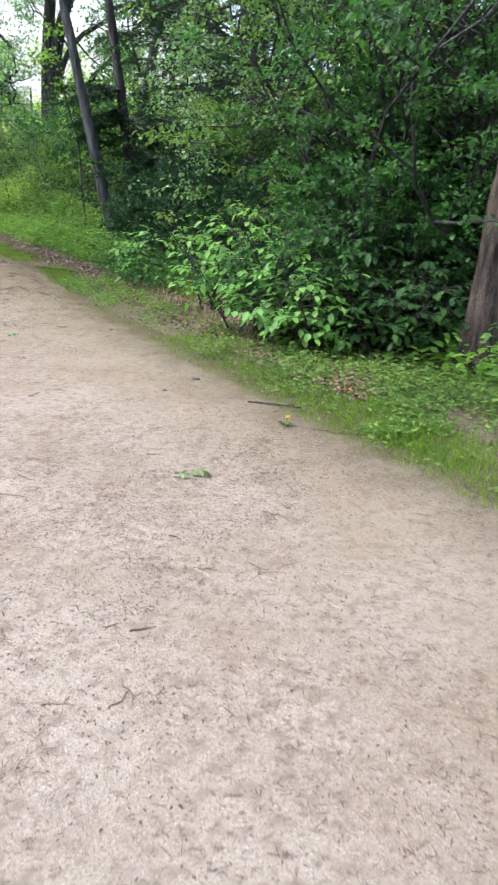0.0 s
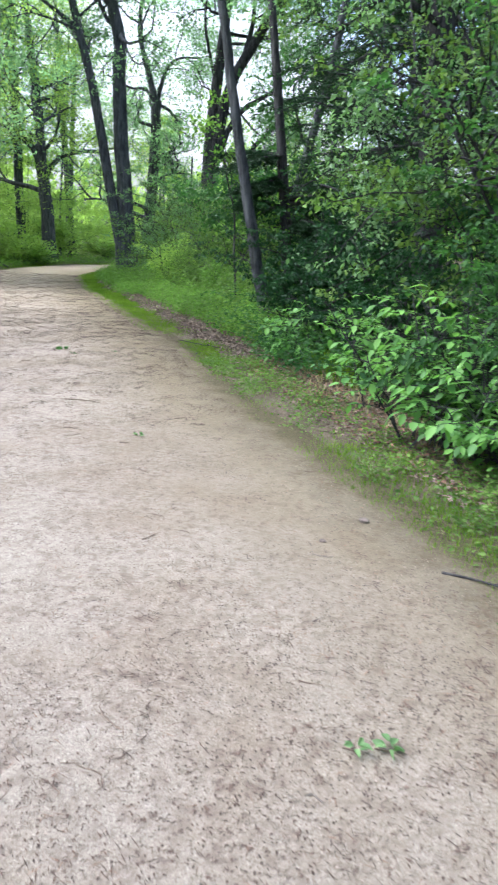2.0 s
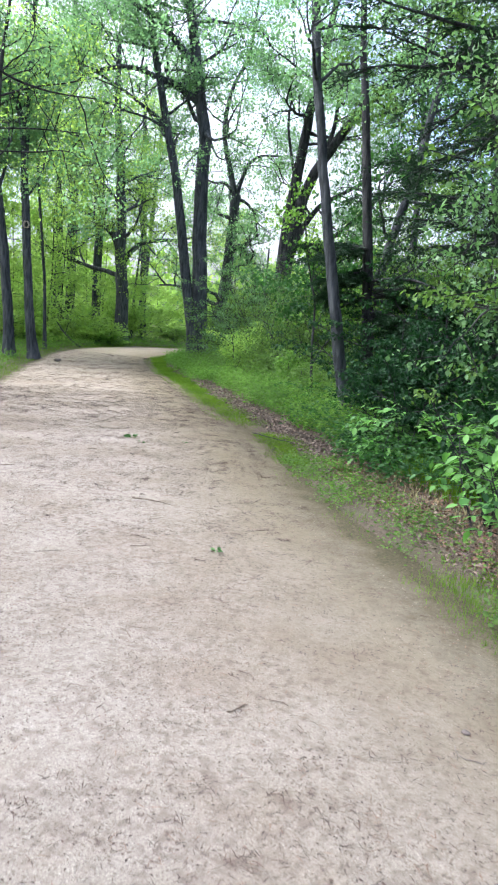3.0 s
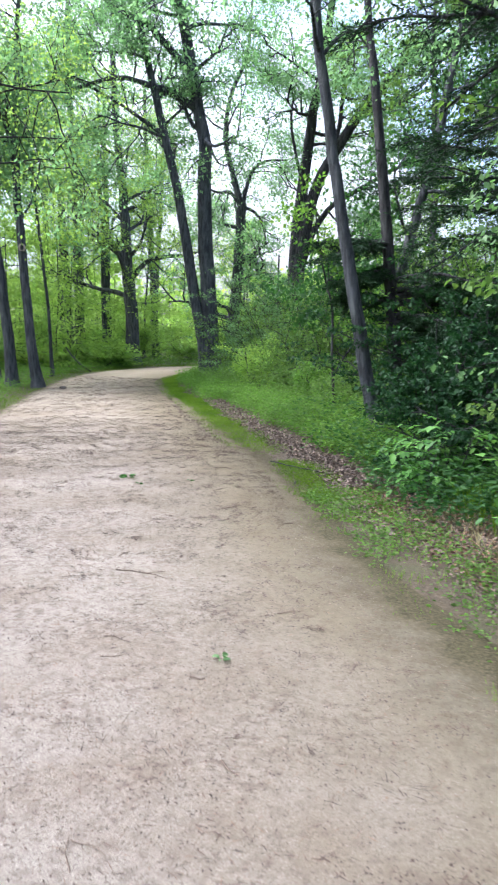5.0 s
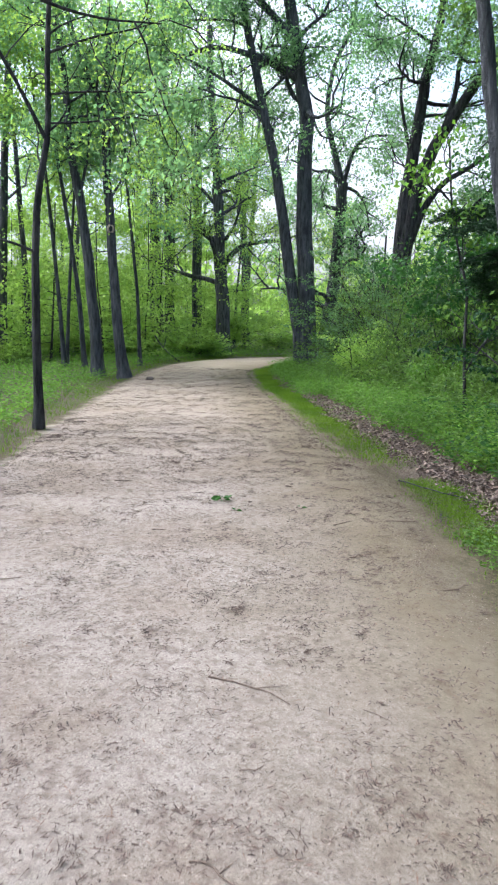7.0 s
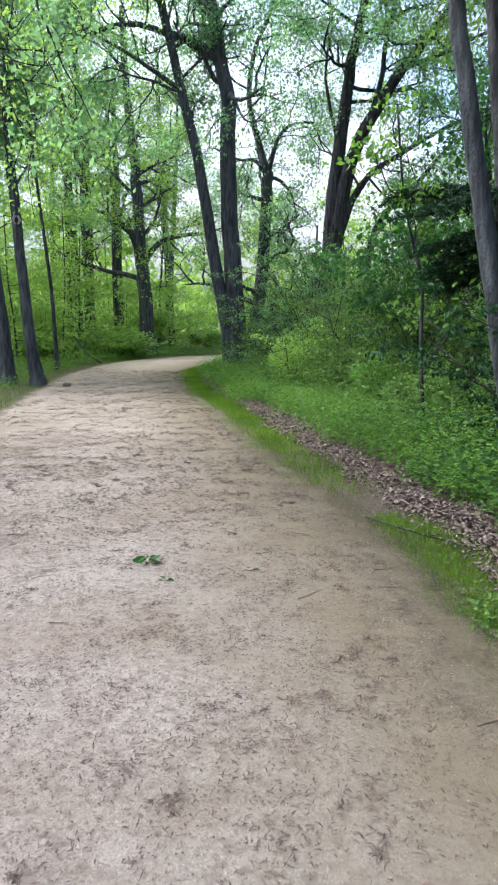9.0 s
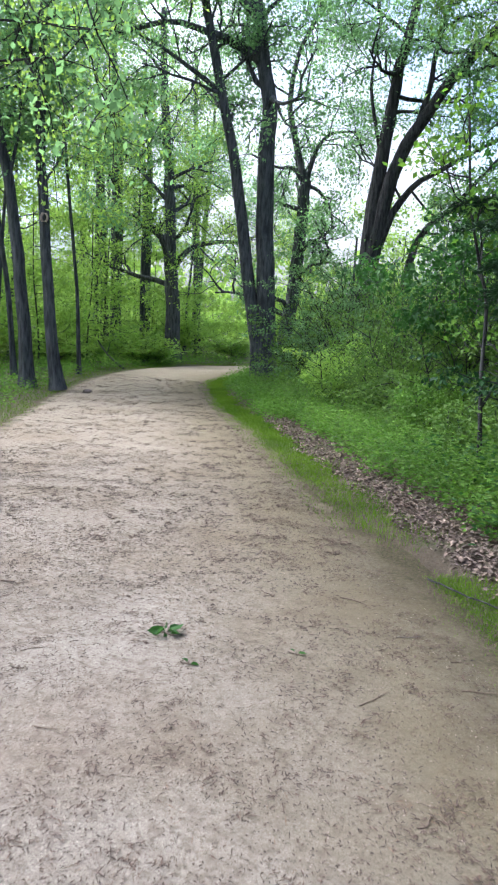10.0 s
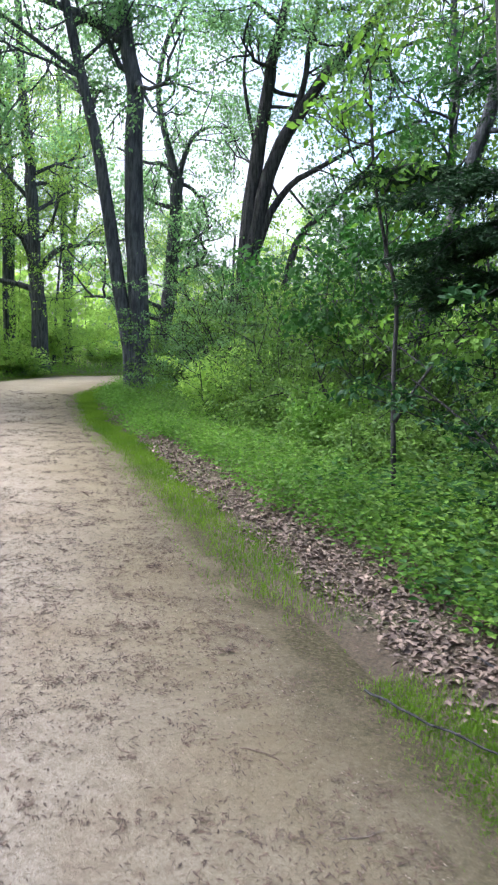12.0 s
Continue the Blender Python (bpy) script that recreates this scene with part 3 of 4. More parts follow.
tree("oak_tree", "old oak with a long level limb beyond the bend",
     [([(-22.6, 37.75, 0), (-22.63, 37.72, 2.8), (-22.75, 37.64, 4.6), (-22.86, 37.57, 8.0), (-23.0, 37.5, 10.0), (-23.2, 37.4, 12.9), (-23.2, 37.3, 16)], 0.40, 0.13)],
     [([(-22.7, 37.7, 4.4), (-21.96, 38.14, 5.45), (-21.0, 38.8, 5.8), (-20.0, 39.3, 5.9), (-18.8, 39.8, 6.3)], 0.16, 0.05),
      ([(-22.8, 37.6, 5.6), (-23.8, 37.1, 6.6), (-25.2, 36.5, 7.1)], 0.13, 0.04),
      ([(-22.8, 37.6, 7.4), (-24.2, 36.8, 9.0), (-25.6, 36.2, 9.6)], 0.10, 0.03)],
     BARK_GREY, LEAF_YELLOW, dict(OAK, **{"from": 0.24, "boughs": 13, "reach": 4.4, "per": 20, "rise": 0.28}))
tree("oak_tree", "slim grey tree with a knot and a forked top",
     [([(-15.5, 21.5, 0), (-15.63, 21.38, 1.5), (-15.74, 21.28, 4.1), (-15.82, 21.21, 6.3), (-15.94, 21.11, 7.4), (-16.3, 20.8, 8.5), (-16.7, 20.5, 10.5), (-16.9, 20.4, 12.5)], 0.16, 0.045),
      ([(-15.8, 21.23, 6.2), (-15.76, 21.26, 8.0), (-15.7, 21.32, 9.7), (-15.6, 21.4, 11.2), (-15.5, 21.4, 13.5)], 0.11, 0.04)],
     [([(-15.75, 21.27, 4.9), (-15.45, 21.55, 5.6), (-15.3, 21.7, 6.6)], 0.04, 0.015)],
     BARK_GREY, LEAF_CANOPY, dict(OAK, **{"from": 0.6, "boughs": 7, "reach": 2.5, "per": 14}))
tree("oak_tree", "slim grey tree leaning over the path edge",
     [([(-16.3, 21.3, 0), (-16.39, 21.22, 2.2), (-16.56, 21.06, 4.6), (-16.79, 20.86, 6.3), (-16.84, 20.82, 7.7), (-17.0, 20.7, 9.3), (-17.1, 20.6, 12.0)], 0.17, 0.05)],
     [([(-16.6, 21.0, 5.0), (-16.4, 21.2, 6.4), (-16.5, 21.2, 7.8)], 0.05, 0.015)],
     BARK_GREY, LEAF_CANOPY, dict(OAK, **{"from": 0.5, "boughs": 8, "reach": 2.5, "per": 14}))
tree("young_tree", "thin crooked young tree at the grassy path edge",
     [([(-9.75, 12.8, 0), (-9.72, 12.79, 1.8), (-9.67, 12.82, 3.1), (-9.53, 12.92, 4.1), (-9.5, 12.96, 5.5), (-9.4, 13.05, 6.7), (-9.3, 13.1, 8.5)], 0.065, 0.02)],
     [([(-9.55, 12.9, 4.0), (-9.9, 12.5, 5.0), (-10.4, 12.2, 5.8), (-11.2, 11.8, 6.3)], 0.03, 0.01),
      ([(-9.5, 12.95, 5.1), (-9.09, 13.36, 5.35), (-8.74, 13.72, 5.5), (-8.3, 14.1, 5.7)], 0.02, 0.006),
      ([(-9.5, 12.96, 4.58), (-9.09, 13.36, 4.66), (-8.7, 13.75, 4.7), (-8.2, 14.2, 4.72)], 0.017, 0.005),
      ([(-9.53, 12.93, 4.2), (-9.09, 13.36, 4.27), (-8.73, 13.72, 4.37), (-8.4, 14.0, 4.3)], 0.016, 0.005),
      ([(-9.7, 12.75, 2.5), (-9.98, 12.47, 2.63), (-10.3, 12.2, 2.6), (-10.9, 11.8, 2.6)], 0.022, 0.008)],
     BARK_DARK, LEAF_YELLOW, dict(boughs=9, reach=1.5, per=16, spread=0.2, leaf=0.06, kids=3, levels=1, limb_boughs=5, **{"from": 0.4}))
tree("oak_tree", "dark leaning trunk at the grassy path edge",
     [([(-8.5, 9.6, 0), (-8.38, 9.8, 1.6), (-8.2, 10.05, 3.2), (-8.05, 10.25, 4.4), (-7.95, 10.4, 5.2), (-7.85, 10.55, 7.0), (-7.8, 10.6, 10.5)], 0.13, 0.06)],
     [([(-7.98, 10.35, 4.9), (-7.73, 10.69, 4.88), (-7.64, 10.82, 4.72), (-7.45, 11.07, 4.62), (-7.16, 11.45, 4.58), (-6.8, 11.9, 4.62)], 0.03, 0.008)],
     BARK_DARK, LEAF_CANOPY, dict(OAK, **{"from": 0.7, "boughs": 6, "reach": 2.2, "per": 10, "leaf": 0.07, "limb_boughs": 2}))
tree("oak_tree", "slender dark tree leaning out of the undergrowth",
     [([(-3.0, 13.3, 0), (-3.07, 13.26, 0.5), (-3.26, 13.21, 1.5), (-3.42, 13.17, 2.4), (-3.59, 13.13, 3.4), (-3.74, 13.1, 4.4), (-3.9, 13.05, 5.5), (-4.1, 13.0, 8.0), (-4.2, 12.9, 11.5)], 0.102, 0.05)], [],
     BARK_GREY, LEAF_CANOPY, dict(OAK, **{"from": 0.68, "boughs": 10, "reach": 3.0, "per": 16, "leaf": 0.075}))

def knot(parent, at, size):
    """A pale healed ring where a branch broke off."""
    a = np.linspace(0, 2 * np.pi, 13)
    t = Tubes()
    t.add(np.column_stack([np.cos(a) * size, np.zeros(13), np.sin(a) * size * 1.35]), np.full(13, size * 0.38), 6, 0.1)
    ob = piece("knot", t.mesh("knot", PALE_WOOD), [c for c in parent.children if c.name.startswith("trunk")][0], "pale healed knot on the bark")
    ob.matrix_basis = pose(*(np.array(at) - np.array(parent.location)), rz=40)


knot([o for o in scene.objects if o.get("label", "").startswith("slim grey tree with a knot")][0], (-15.625, 21.15, 4.1), 0.075)

# ---- conifers ----
def conifer(name, label, x, y, stem, radius, top, bough_rows, leaf=0.16, per=26, rise=(-0.08, 0.22), stray=0.26):
    """A straight stem with rows of drooping boughs of (height, length, count, first angle, width of the fan)."""
    root = tagged(new(name), label, "tree")
    root.location = (x, y, floor_z(x, y) - 0.03)
    pts = smooth_line(np.array(stem, float), 24)
    t = Tubes()
    t.add(pts, trunk_flare(np.linspace(radius, radius * 0.35, 24), pts), 14, 0.03)
    piece("trunk", t.mesh("trunk", BARK_DARK), root)
    wood, at, way = Tubes(), [], []
    for z, length, count, a0, fan in bough_rows:
        for i in range(count):
            a = radians(a0 + fan * ((i + RNG.uniform(0.1, 0.9)) / count - 0.5))
            s = z / stem[-1][2]
            p, _ = along(pts, min(max(s, 0), 0.98))
            p = np.array([p[0], p[1], z + RNG.normal() * stray])
            d = (math.cos(a), math.sin(a), RNG.uniform(*rise))
            L = length * RNG.uniform(0.7, 1.15)
            line = wander(p, d, L, 9, 0.07, -0.035)
            wood.add(line, np.linspace(0.012 + 0.012 * L, 0.005, 10), 5)
            for k in range(int(14 * L)):
                q, dd = along(line, RNG.uniform(0.12, 1.0))
                side = unit(np.cross(dd, (0, 0, 1.0))) * RNG.choice([-1, 1])
                w = unit(dd * 0.7 + side * RNG.uniform(0.5, 1) + np.array([0, 0, -0.15]))
                tl = RNG.uniform(0.25, 0.6) * min(1, L / 1.5)
                twig = wander(q, w, tl, 3, 0.12, -0.06)
                wood.add(twig, np.linspace(0.006, 0.002, 4), 3)
                f = RNG.uniform(0, 1, per)
                pp = np.array([along(twig, v)[0] for v in f])
                at.append(pp + RNG.normal(size=pp.shape) * np.array([0.02, 0.02, 0.012]))
                way.append(unit(w * 0.7 + RNG.normal(size=(per, 3)) * np.array([0.7, 0.7, 0.3])))
    tagged(piece("branchwork", wood.mesh("branchwork", BARK_DARK), root), kind="stuff")
    at, way = np.concatenate(at), np.concatenate(way)
    piece("needles", leaf_cloud("needles", at, way, leaf * RNG.uniform(0.5, 1.1, len(at)), NEEDLES, 0.22, simple=True), root)
    return root


conifer("hemlock_tree", "dark conifer with heavy low boughs beside the path", -3.4, 15.85,
        [(0.1, 0, 0), (-0.03, 0, 1.5), (-0.15, -0.04, 2.9), (-0.31, -0.08, 4.4), (-0.45, -0.12, 5.7), (-0.6, -0.15, 7.0), (-0.9, -0.2, 12)], 0.12, 12,
        [(2.15, 0.85, 5, 200, 90), (2.6, 1.0, 6, 200, 100), (3.15, 1.15, 6, 195, 100), (1.8, 2.3, 8, 345, 100), (2.05, 2.4, 8, 355, 100), (2.4, 2.1, 6, 0, 90)], per=115, stray=0.09, rise=(-0.03, 0.12), leaf=0.085)
conifer("spruce_tree", "large dark spruce behind the bushes with bare lower trunk", -0.63, 13.3,
        [(0.1, 0, 0), (0.05, 0, 2), (0, 0, 4.4), (-0.1, 0, 9), (-0.1, 0, 15)], 0.27, 15,
        [(3.2, 2.6, 7, 180, 360), (4.2, 3.0, 8, 200, 360), (5.2, 3.0, 8, 180, 360), (6.4, 2.8, 8, 150, 360), (7.8, 2.5, 8, 180, 360), (9.5, 2.0, 7, 180, 360), (11.5, 1.4, 6, 180, 360)], per=20, leaf=0.1)
conifer("spruce_tree", "spruce with drooping grey-green branches behind the thicket", -1.3, 17.5,
        [(0, 0, 0), (0, 0, 3), (0.1, 0, 8), (0.1, 0, 15)], 0.2, 15,
        [(2.6, 2.4, 7, 200, 360), (3.6, 3.0, 9, 200, 300), (4.4, 3.2, 8, 190, 300), (5.2, 3.2, 9, 180, 360), (6.2, 3.1, 9, 160, 360), (7.4, 2.6, 9, 180, 360), (9, 2.2, 8, 180, 360), (11, 1.5, 6, 180, 360)], per=30, leaf=0.11)

tree("pine_tree", "stout trunk with rough reddish-brown bark among leafy shrubs",
     [([(2.13, 6.5, 0), (2.13, 6.5, 0.7), (2.17, 6.5, 1.6), (2.22, 6.5, 2.2), (2.31, 6.5, 3.2), (2.5, 6.5, 6), (2.7, 6.5, 11)], 0.19, 0.09)], [],
     BARK_RED, LEAF_DARK, dict(OAK, **{"from": 0.6, "boughs": 6, "reach": 2.0, "per": 5}))
tree("young_tree", "dark slanting young trunk inside the thicket",
     [([(1.1, 8.9, 0), (1.41, 8.73, 0.9), (1.68, 8.69, 2.2), (1.94, 8.64, 3.0), (2.3, 8.6, 4.3)], 0.06, 0.03)], [],
     BARK_DARK, LEAF_SHRUB, dict(boughs=7, reach=1.5, per=9, spread=0.2, leaf=0.1, kids=4, levels=1, **{"from": 0.35}))
tree("sapling", "thin crooked sapling rising from the undergrowth",
     [([(-4.4, 15.8, 0), (-4.42, 15.8, 0.6), (-4.46, 15.79, 1.3), (-4.47, 15.79, 2.0), (-4.59, 15.77, 2.5), (-4.72, 15.75, 3.1), (-4.8, 15.7, 4.0)], 0.026, 0.012)],
     [([(-4.43, 15.8, 0.9), (-4.25, 15.85, 1.25), (-4.0, 15.95, 1.6), (-3.75, 16.0, 1.85)], 0.018, 0.006)],
     BARK_DARK, LEAF_BRIGHT, dict(boughs=6, reach=1.1, per=7, spread=0.14, leaf=0.09, kids=4, levels=1, limb_boughs=3, **{"from": 0.55}))
tree("young_tree", "leaning grey trunk half hidden in the thicket",
     [([(-4.9, 20.5, 0), (-4.7, 20.5, 1.5), (-4.3, 20.4, 3.2), (-3.7, 20.3, 5.5), (-3.2, 20.2, 8)], 0.17, 0.07)],
     [([(-4.65, 20.5, 2.2), (-5.2, 20.2, 2.3), (-5.9, 20.0, 2.25)], 0.05, 0.02)],
     BARK_GREY, LEAF_SHRUB, dict(OAK, **{"from": 0.45, "boughs": 7, "reach": 2.2, "per": 14}))

tree("young_tree", "slim young tree with pale grey-green leaves in the thicket",
     [([(0.45, 9.7, 0), (0.4, 9.7, 1.0), (0.2, 9.7, 1.9), (0.0, 9.75, 2.8), (-0.15, 9.8, 3.7), (-0.2, 9.8, 4.6)], 0.04, 0.012)],
     [([(0.3, 9.7, 1.4), (-0.1, 9.5, 1.6), (-0.5, 9.4, 1.8), (-0.95, 9.3, 1.85)], 0.016, 0.006), ([(0.2, 9.75, 1.9), (-0.2, 9.7, 2.2), (-0.7, 9.6, 2.4), (-1.1, 9.6, 2.4)], 0.014, 0.005),
      ([(0.35, 9.7, 1.2), (0.7, 9.4, 1.7), (0.9, 9.2, 2.1)], 0.014, 0.005), ([(0.05, 9.75, 2.6), (-0.4, 9.6, 3.0), (-0.9, 9.5, 3.2)], 0.014, 0.005),
      ([(0.1, 9.75, 2.4), (0.4, 9.6, 2.9), (0.6, 9.5, 3.3)], 0.014, 0.005), ([(-0.1, 9.8, 3.3), (-0.5, 9.7, 3.7), (-0.9, 9.6, 3.9)], 0.013, 0.005)],
     BARK_DARK, LEAF_PALE, dict(boughs=6, reach=0.9, per=9, spread=0.12, leaf=0.062, kids=4, levels=1, limb_boughs=7, **{"from": 0.4}))
# ---- woods on both sides: standing trees, a few built and then repeated ----
def wood_tree(name, label, height, radius, leaf, low, reach, lean, per, boughs):
    pts = [(0, 0, 0), (lean * 0.2, 0.05, height * 0.25), (lean * 0.6, 0, height * 0.55), (lean, 0.1, height * 0.8), (lean * 1.1, 0, height)]
    return tree(name, label, [(pts, radius, radius * 0.3)], [], BARK_GREY, leaf,
                dict(boughs=boughs, reach=reach, per=per, spread=0.36, leaf=0.125, kids=4, levels=2, rise=0.35, **{"from": low}), "trees of the wood")


A = wood_tree("wood_tree", "tall grey-barked woodland tree in fresh leaf", 17, 0.2, LEAF_YELLOW, 0.32, 3.6, 0.8, 11, 12)
B = wood_tree("wood_tree", "slim grey woodland tree with light green leaves", 15, 0.14, LEAF_CANOPY, 0.4, 3.0, -0.6, 11, 10)
C = wood_tree("wood_tree", "leafy woodland tree branching low over the ground", 11, 0.12, LEAF_YELLOW, 0.14, 3.4, 0.5, 15, 13)
D = wood_tree("wood_tree", "thin bare-stemmed young woodland tree", 12, 0.08, LEAF_YELLOW, 0.45, 2.0, 0.9, 12, 9)
F = wood_tree("wood_tree", "stout blue-grey woodland trunk under a high crown", 18, 0.28, LEAF_CANOPY, 0.4, 4.0, -0.5, 10, 10)
G = wood_tree("wood_tree", "mid-green woodland tree branching low behind the shrubs", 12, 0.13, LEAF_MID, 0.16, 3.2, 0.6, 16, 13)
E = tree("wood_sapling", "leafy understorey sapling in bright spring leaf", [([(0, 0, 0), (0.1, 0, 1.6), (0.2, 0.1, 3.4), (0.3, 0, 6.5)], 0.045, 0.015)], [], BARK_DARK, LEAF_YELLOW,
         dict(boughs=15, reach=2.3, per=18, spread=0.3, leaf=0.14, kids=5, levels=1, rise=0.12, **{"from": 0.15}), "saplings of the wood")
E.matrix_basis = pose(-24.0, 33.0, 0)
F.matrix_basis = pose(-29.0, 40.7, 0, rz=30)
G.matrix_basis = pose(-4.4, 25.0, 0, rz=120)
A.matrix_basis = pose(-24.7, 25.1, 0, rz=40)
B.matrix_basis = pose(-24.6, 26.4, 0, rz=10)
C.matrix_basis = pose(-26.5, 31.0, 0, rz=80)
D.matrix_basis = pose(-19.5, 23.2, 0, rz=200)
PLACES = [(D, -18.6, 23.2), (D, -20.6, 24.4), (B, -26.7, 37.1), (B, -29.4, 42.6), (B, -26.2, 40.4), (A, -28.8, 50.2), (D, -26.3, 46.7), (D, -24.6, 42.0),
          (C, -24.0, 55.0), (C, -31.0, 36.0), (A, -33.0, 30.0), (C, -30.0, 25.0), (B, -36.0, 40.0),
          (C, -34.0, 47.0), (A, -38.0, 34.0), (C, -27.0, 20.0), (B, -31.0, 17.0), (A, -36.0, 22.0), (C, -22.0, 16.0), (D, -20.0, 19.0), (D, -23.0, 21.0),
          (G, -8.0, 46.5), (G, -3.0, 33.0), (A, 1.0, 37.0), (B, 4.0, 30.0), (A, -1.0, 47.0), (C, -9.0, 57.0), (C, -16.0, 63.0),
          (A, 7.0, 22.0), (C, 8.0, 16.0), (B, 6.0, 12.5), (A, 10.0, 8.0), (C, -28.0, 64.0), (C, -38.0, 56.0), (C, -42.0, 44.0), (C, -43.0, 30.0), (B, -40.0, 26.0),
          (G, -2.2, 26.5), (F, -27.2, 39.4), (F, -28.1, 43.4), (F, -27.5, 48.2), (F, -33.5, 44.0), (D, -18.9, 26.4), (A, -16.0, 3.0), (C, -20.0, 8.0), (B, -13.0, -4.0), (C, -4.0, -14.0), (A, 14.0, -4.0), (C, 12.0, 2.0), (B, 3.0, -18.0)]
PLACES += [(E, x, y) for x, y in [(-27, 34), (-29, 39), (-25, 44), (-23.5, 48), (-28, 46), (-15, 50), (-32, 42), (-31.5, 33), (-27.5, 28), (-23, 29), (-29, 30), (-33, 26),
           (-26, 23), (-22.5, 25.5), (-29, 21), (-16.5, 55), (-11, 47), (-8, 51), (-12.5, 38.5), (-35, 36), (-36, 30), (-30, 55), (-22, 60), (-33, 50),
           (-19, 13.5), (-21, 12), (-24, 17.5), (-1.5, 40), (-13, 57), (-38, 42), (-25.5, 36), (-24, 40.5), (-20.5, 48.5), (-27.5, 43), (-30.5, 46), (-22.5, 52), (-18, 52), (-32, 38.5), (-28.5, 33), (-25.5, 29), (-27, 25.5), (-7, 46), (-13.5, 44.5)]]
for proto, x, y in PLACES:
    k = RNG.uniform(0.85, 1.15)
    ob = copy_thing(proto, pose(x, y, floor_z(x, y) - 0.03, rz=RNG.uniform(0, 360)))
    ob.scale = (k, k, RNG.uniform(0.85, 1.1))


def far_woods():
    """Foliage and stems of the wood beyond the last single trees."""
    n = 60000
    a = RNG.uniform(0, 2 * np.pi, n)
    r = RNG.uniform(50, 80, n)
    c = np.array([-10.0, 18.0])
    xy = c + np.stack([np.cos(a), np.sin(a)], 1) * r[:, None]
    top = 7 + 3 * waves(xy, 0.12, 21) + 3 * waves(xy, 0.6, 22)
    z = RNG.uniform(0, 1, n) ** 1.1 * top
    way = unit(RNG.normal(size=(n, 3)) + np.array([0, 0, -0.3]))
    ob = piece("far_woods", leaf_cloud("far_woods", np.column_stack([xy, z]), way, RNG.uniform(0.4, 1.0, n), LEAF_YELLOW, 0.8, simple=True))
    tagged(ob, "hazy green foliage of the distant wood", "woods", kind="stuff")
    t = Tubes()
    for i in range(18):
        b, q = RNG.uniform(0, 6.28), RNG.uniform(44, 66)
        x, y = c[0] + math.cos(b) * q, c[1] + math.sin(b) * q
        t.add([(x, y, -0.2), (x + RNG.normal() * 0.3, y, 5), (x + RNG.normal() * 0.8, y, 13)], [0.2, 0.15, 0.07], 6)
    ob = piece("far_trunks", t.mesh("far_trunks", BARK_GREY))
    tagged(ob, "grey trunks of the distant wood", "woods", kind="stuff")


far_woods()

# ---- shrubs ----
def compound_bush(x, y, height, label, stalks=16, leaf=LEAF_BUSH):
    """A bush of long leaf stalks, each with paired large leaflets."""
    root = tagged(new("leafy_bush"), label, "shrub", "shrubs beside the path")
    root.location = (x, y, floor_z(x, y) - 0.02)
    wood, at, way, size = Tubes(), [], [], []
    for i in range(stalks):
        a = i * 2.4 + RNG.uniform(0, 0.8)
        stem = wander((RNG.normal() * 0.12, RNG.normal() * 0.12, 0), (math.cos(a) * 0.55, math.sin(a) * 0.55, 1), height * RNG.uniform(0.6, 1.1), 6, 0.1)
        wood.add(stem, np.linspace(0.012, 0.004, 7), 5)
        for j in range(11):
            p, d = along(stem, RNG.uniform(0.35, 1.0))
            b = RNG.uniform(0, 6.28)
            w = np.array([math.cos(b), math.sin(b), RNG.uniform(0.1, 0.6)])
            stalk = wander(p, w, RNG.uniform(0.28, 0.45), 5, 0.06, -0.07)
            wood.add(stalk, np.linspace(0.004, 0.002, 6), 3)
            for s in (0.45, 0.72, 1.0):
                q, e = along(stalk, s)
                side = unit(np.cross(e, (0, 0, 1.0)))
                for sg in ((-1, 1) if s < 1 else (0,)):
                    at.append(q)
                    way.append(unit(e * 0.75 + side * sg * 0.9 + np.array([0, 0, -0.5]) + RNG.normal(size=3) * 0.3))
                    size.append(RNG.uniform(0.05, 0.12))
    tagged(piece("stemwork", wood.mesh("stemwork", BARK_DARK), root), kind="stuff")
    piece("foliage", leaf_cloud("foliage", np.array(at), np.array(way), np.array(size), leaf, 0.6, 0.1, 0.9), root)
    return root


compound_bush(0.1, 7.6, 1.25, "light green bush with large paired leaflets", 20)
compound_bush(-0.5, 8.9, 1.25, "light green bush with large paired leaflets", 14)
compound_bush(0.75, 6.95, 0.6, "low bush with broad light green leaves", 10)
compound_bush(1.25, 6.95, 0.85, "low bush with broad mid-green leaves", 16, LEAF_SHRUB)
compound_bush(0.45, 7.25, 0.95, "green bush with large paired leaflets", 16)
compound_bush(1.6, 7.15, 0.95, "low bush with broad mid-green leaves", 16, LEAF_SHRUB)
compound_bush(1.0, 7.45, 1.3, "green bush with broad leaves in the thicket", 18, LEAF_SHRUB)
compound_bush(0.4, 8.2, 1.3, "green bush with broad leaves in the thicket", 18, LEAF_SHRUB)
compound_bush(2.6, 6.6, 0.7, "low bush with broad mid-green leaves", 16, LEAF_SHRUB)
compound_bush(-1.85, 10.9, 0.8, "low bush with broad light green leaves", 12)
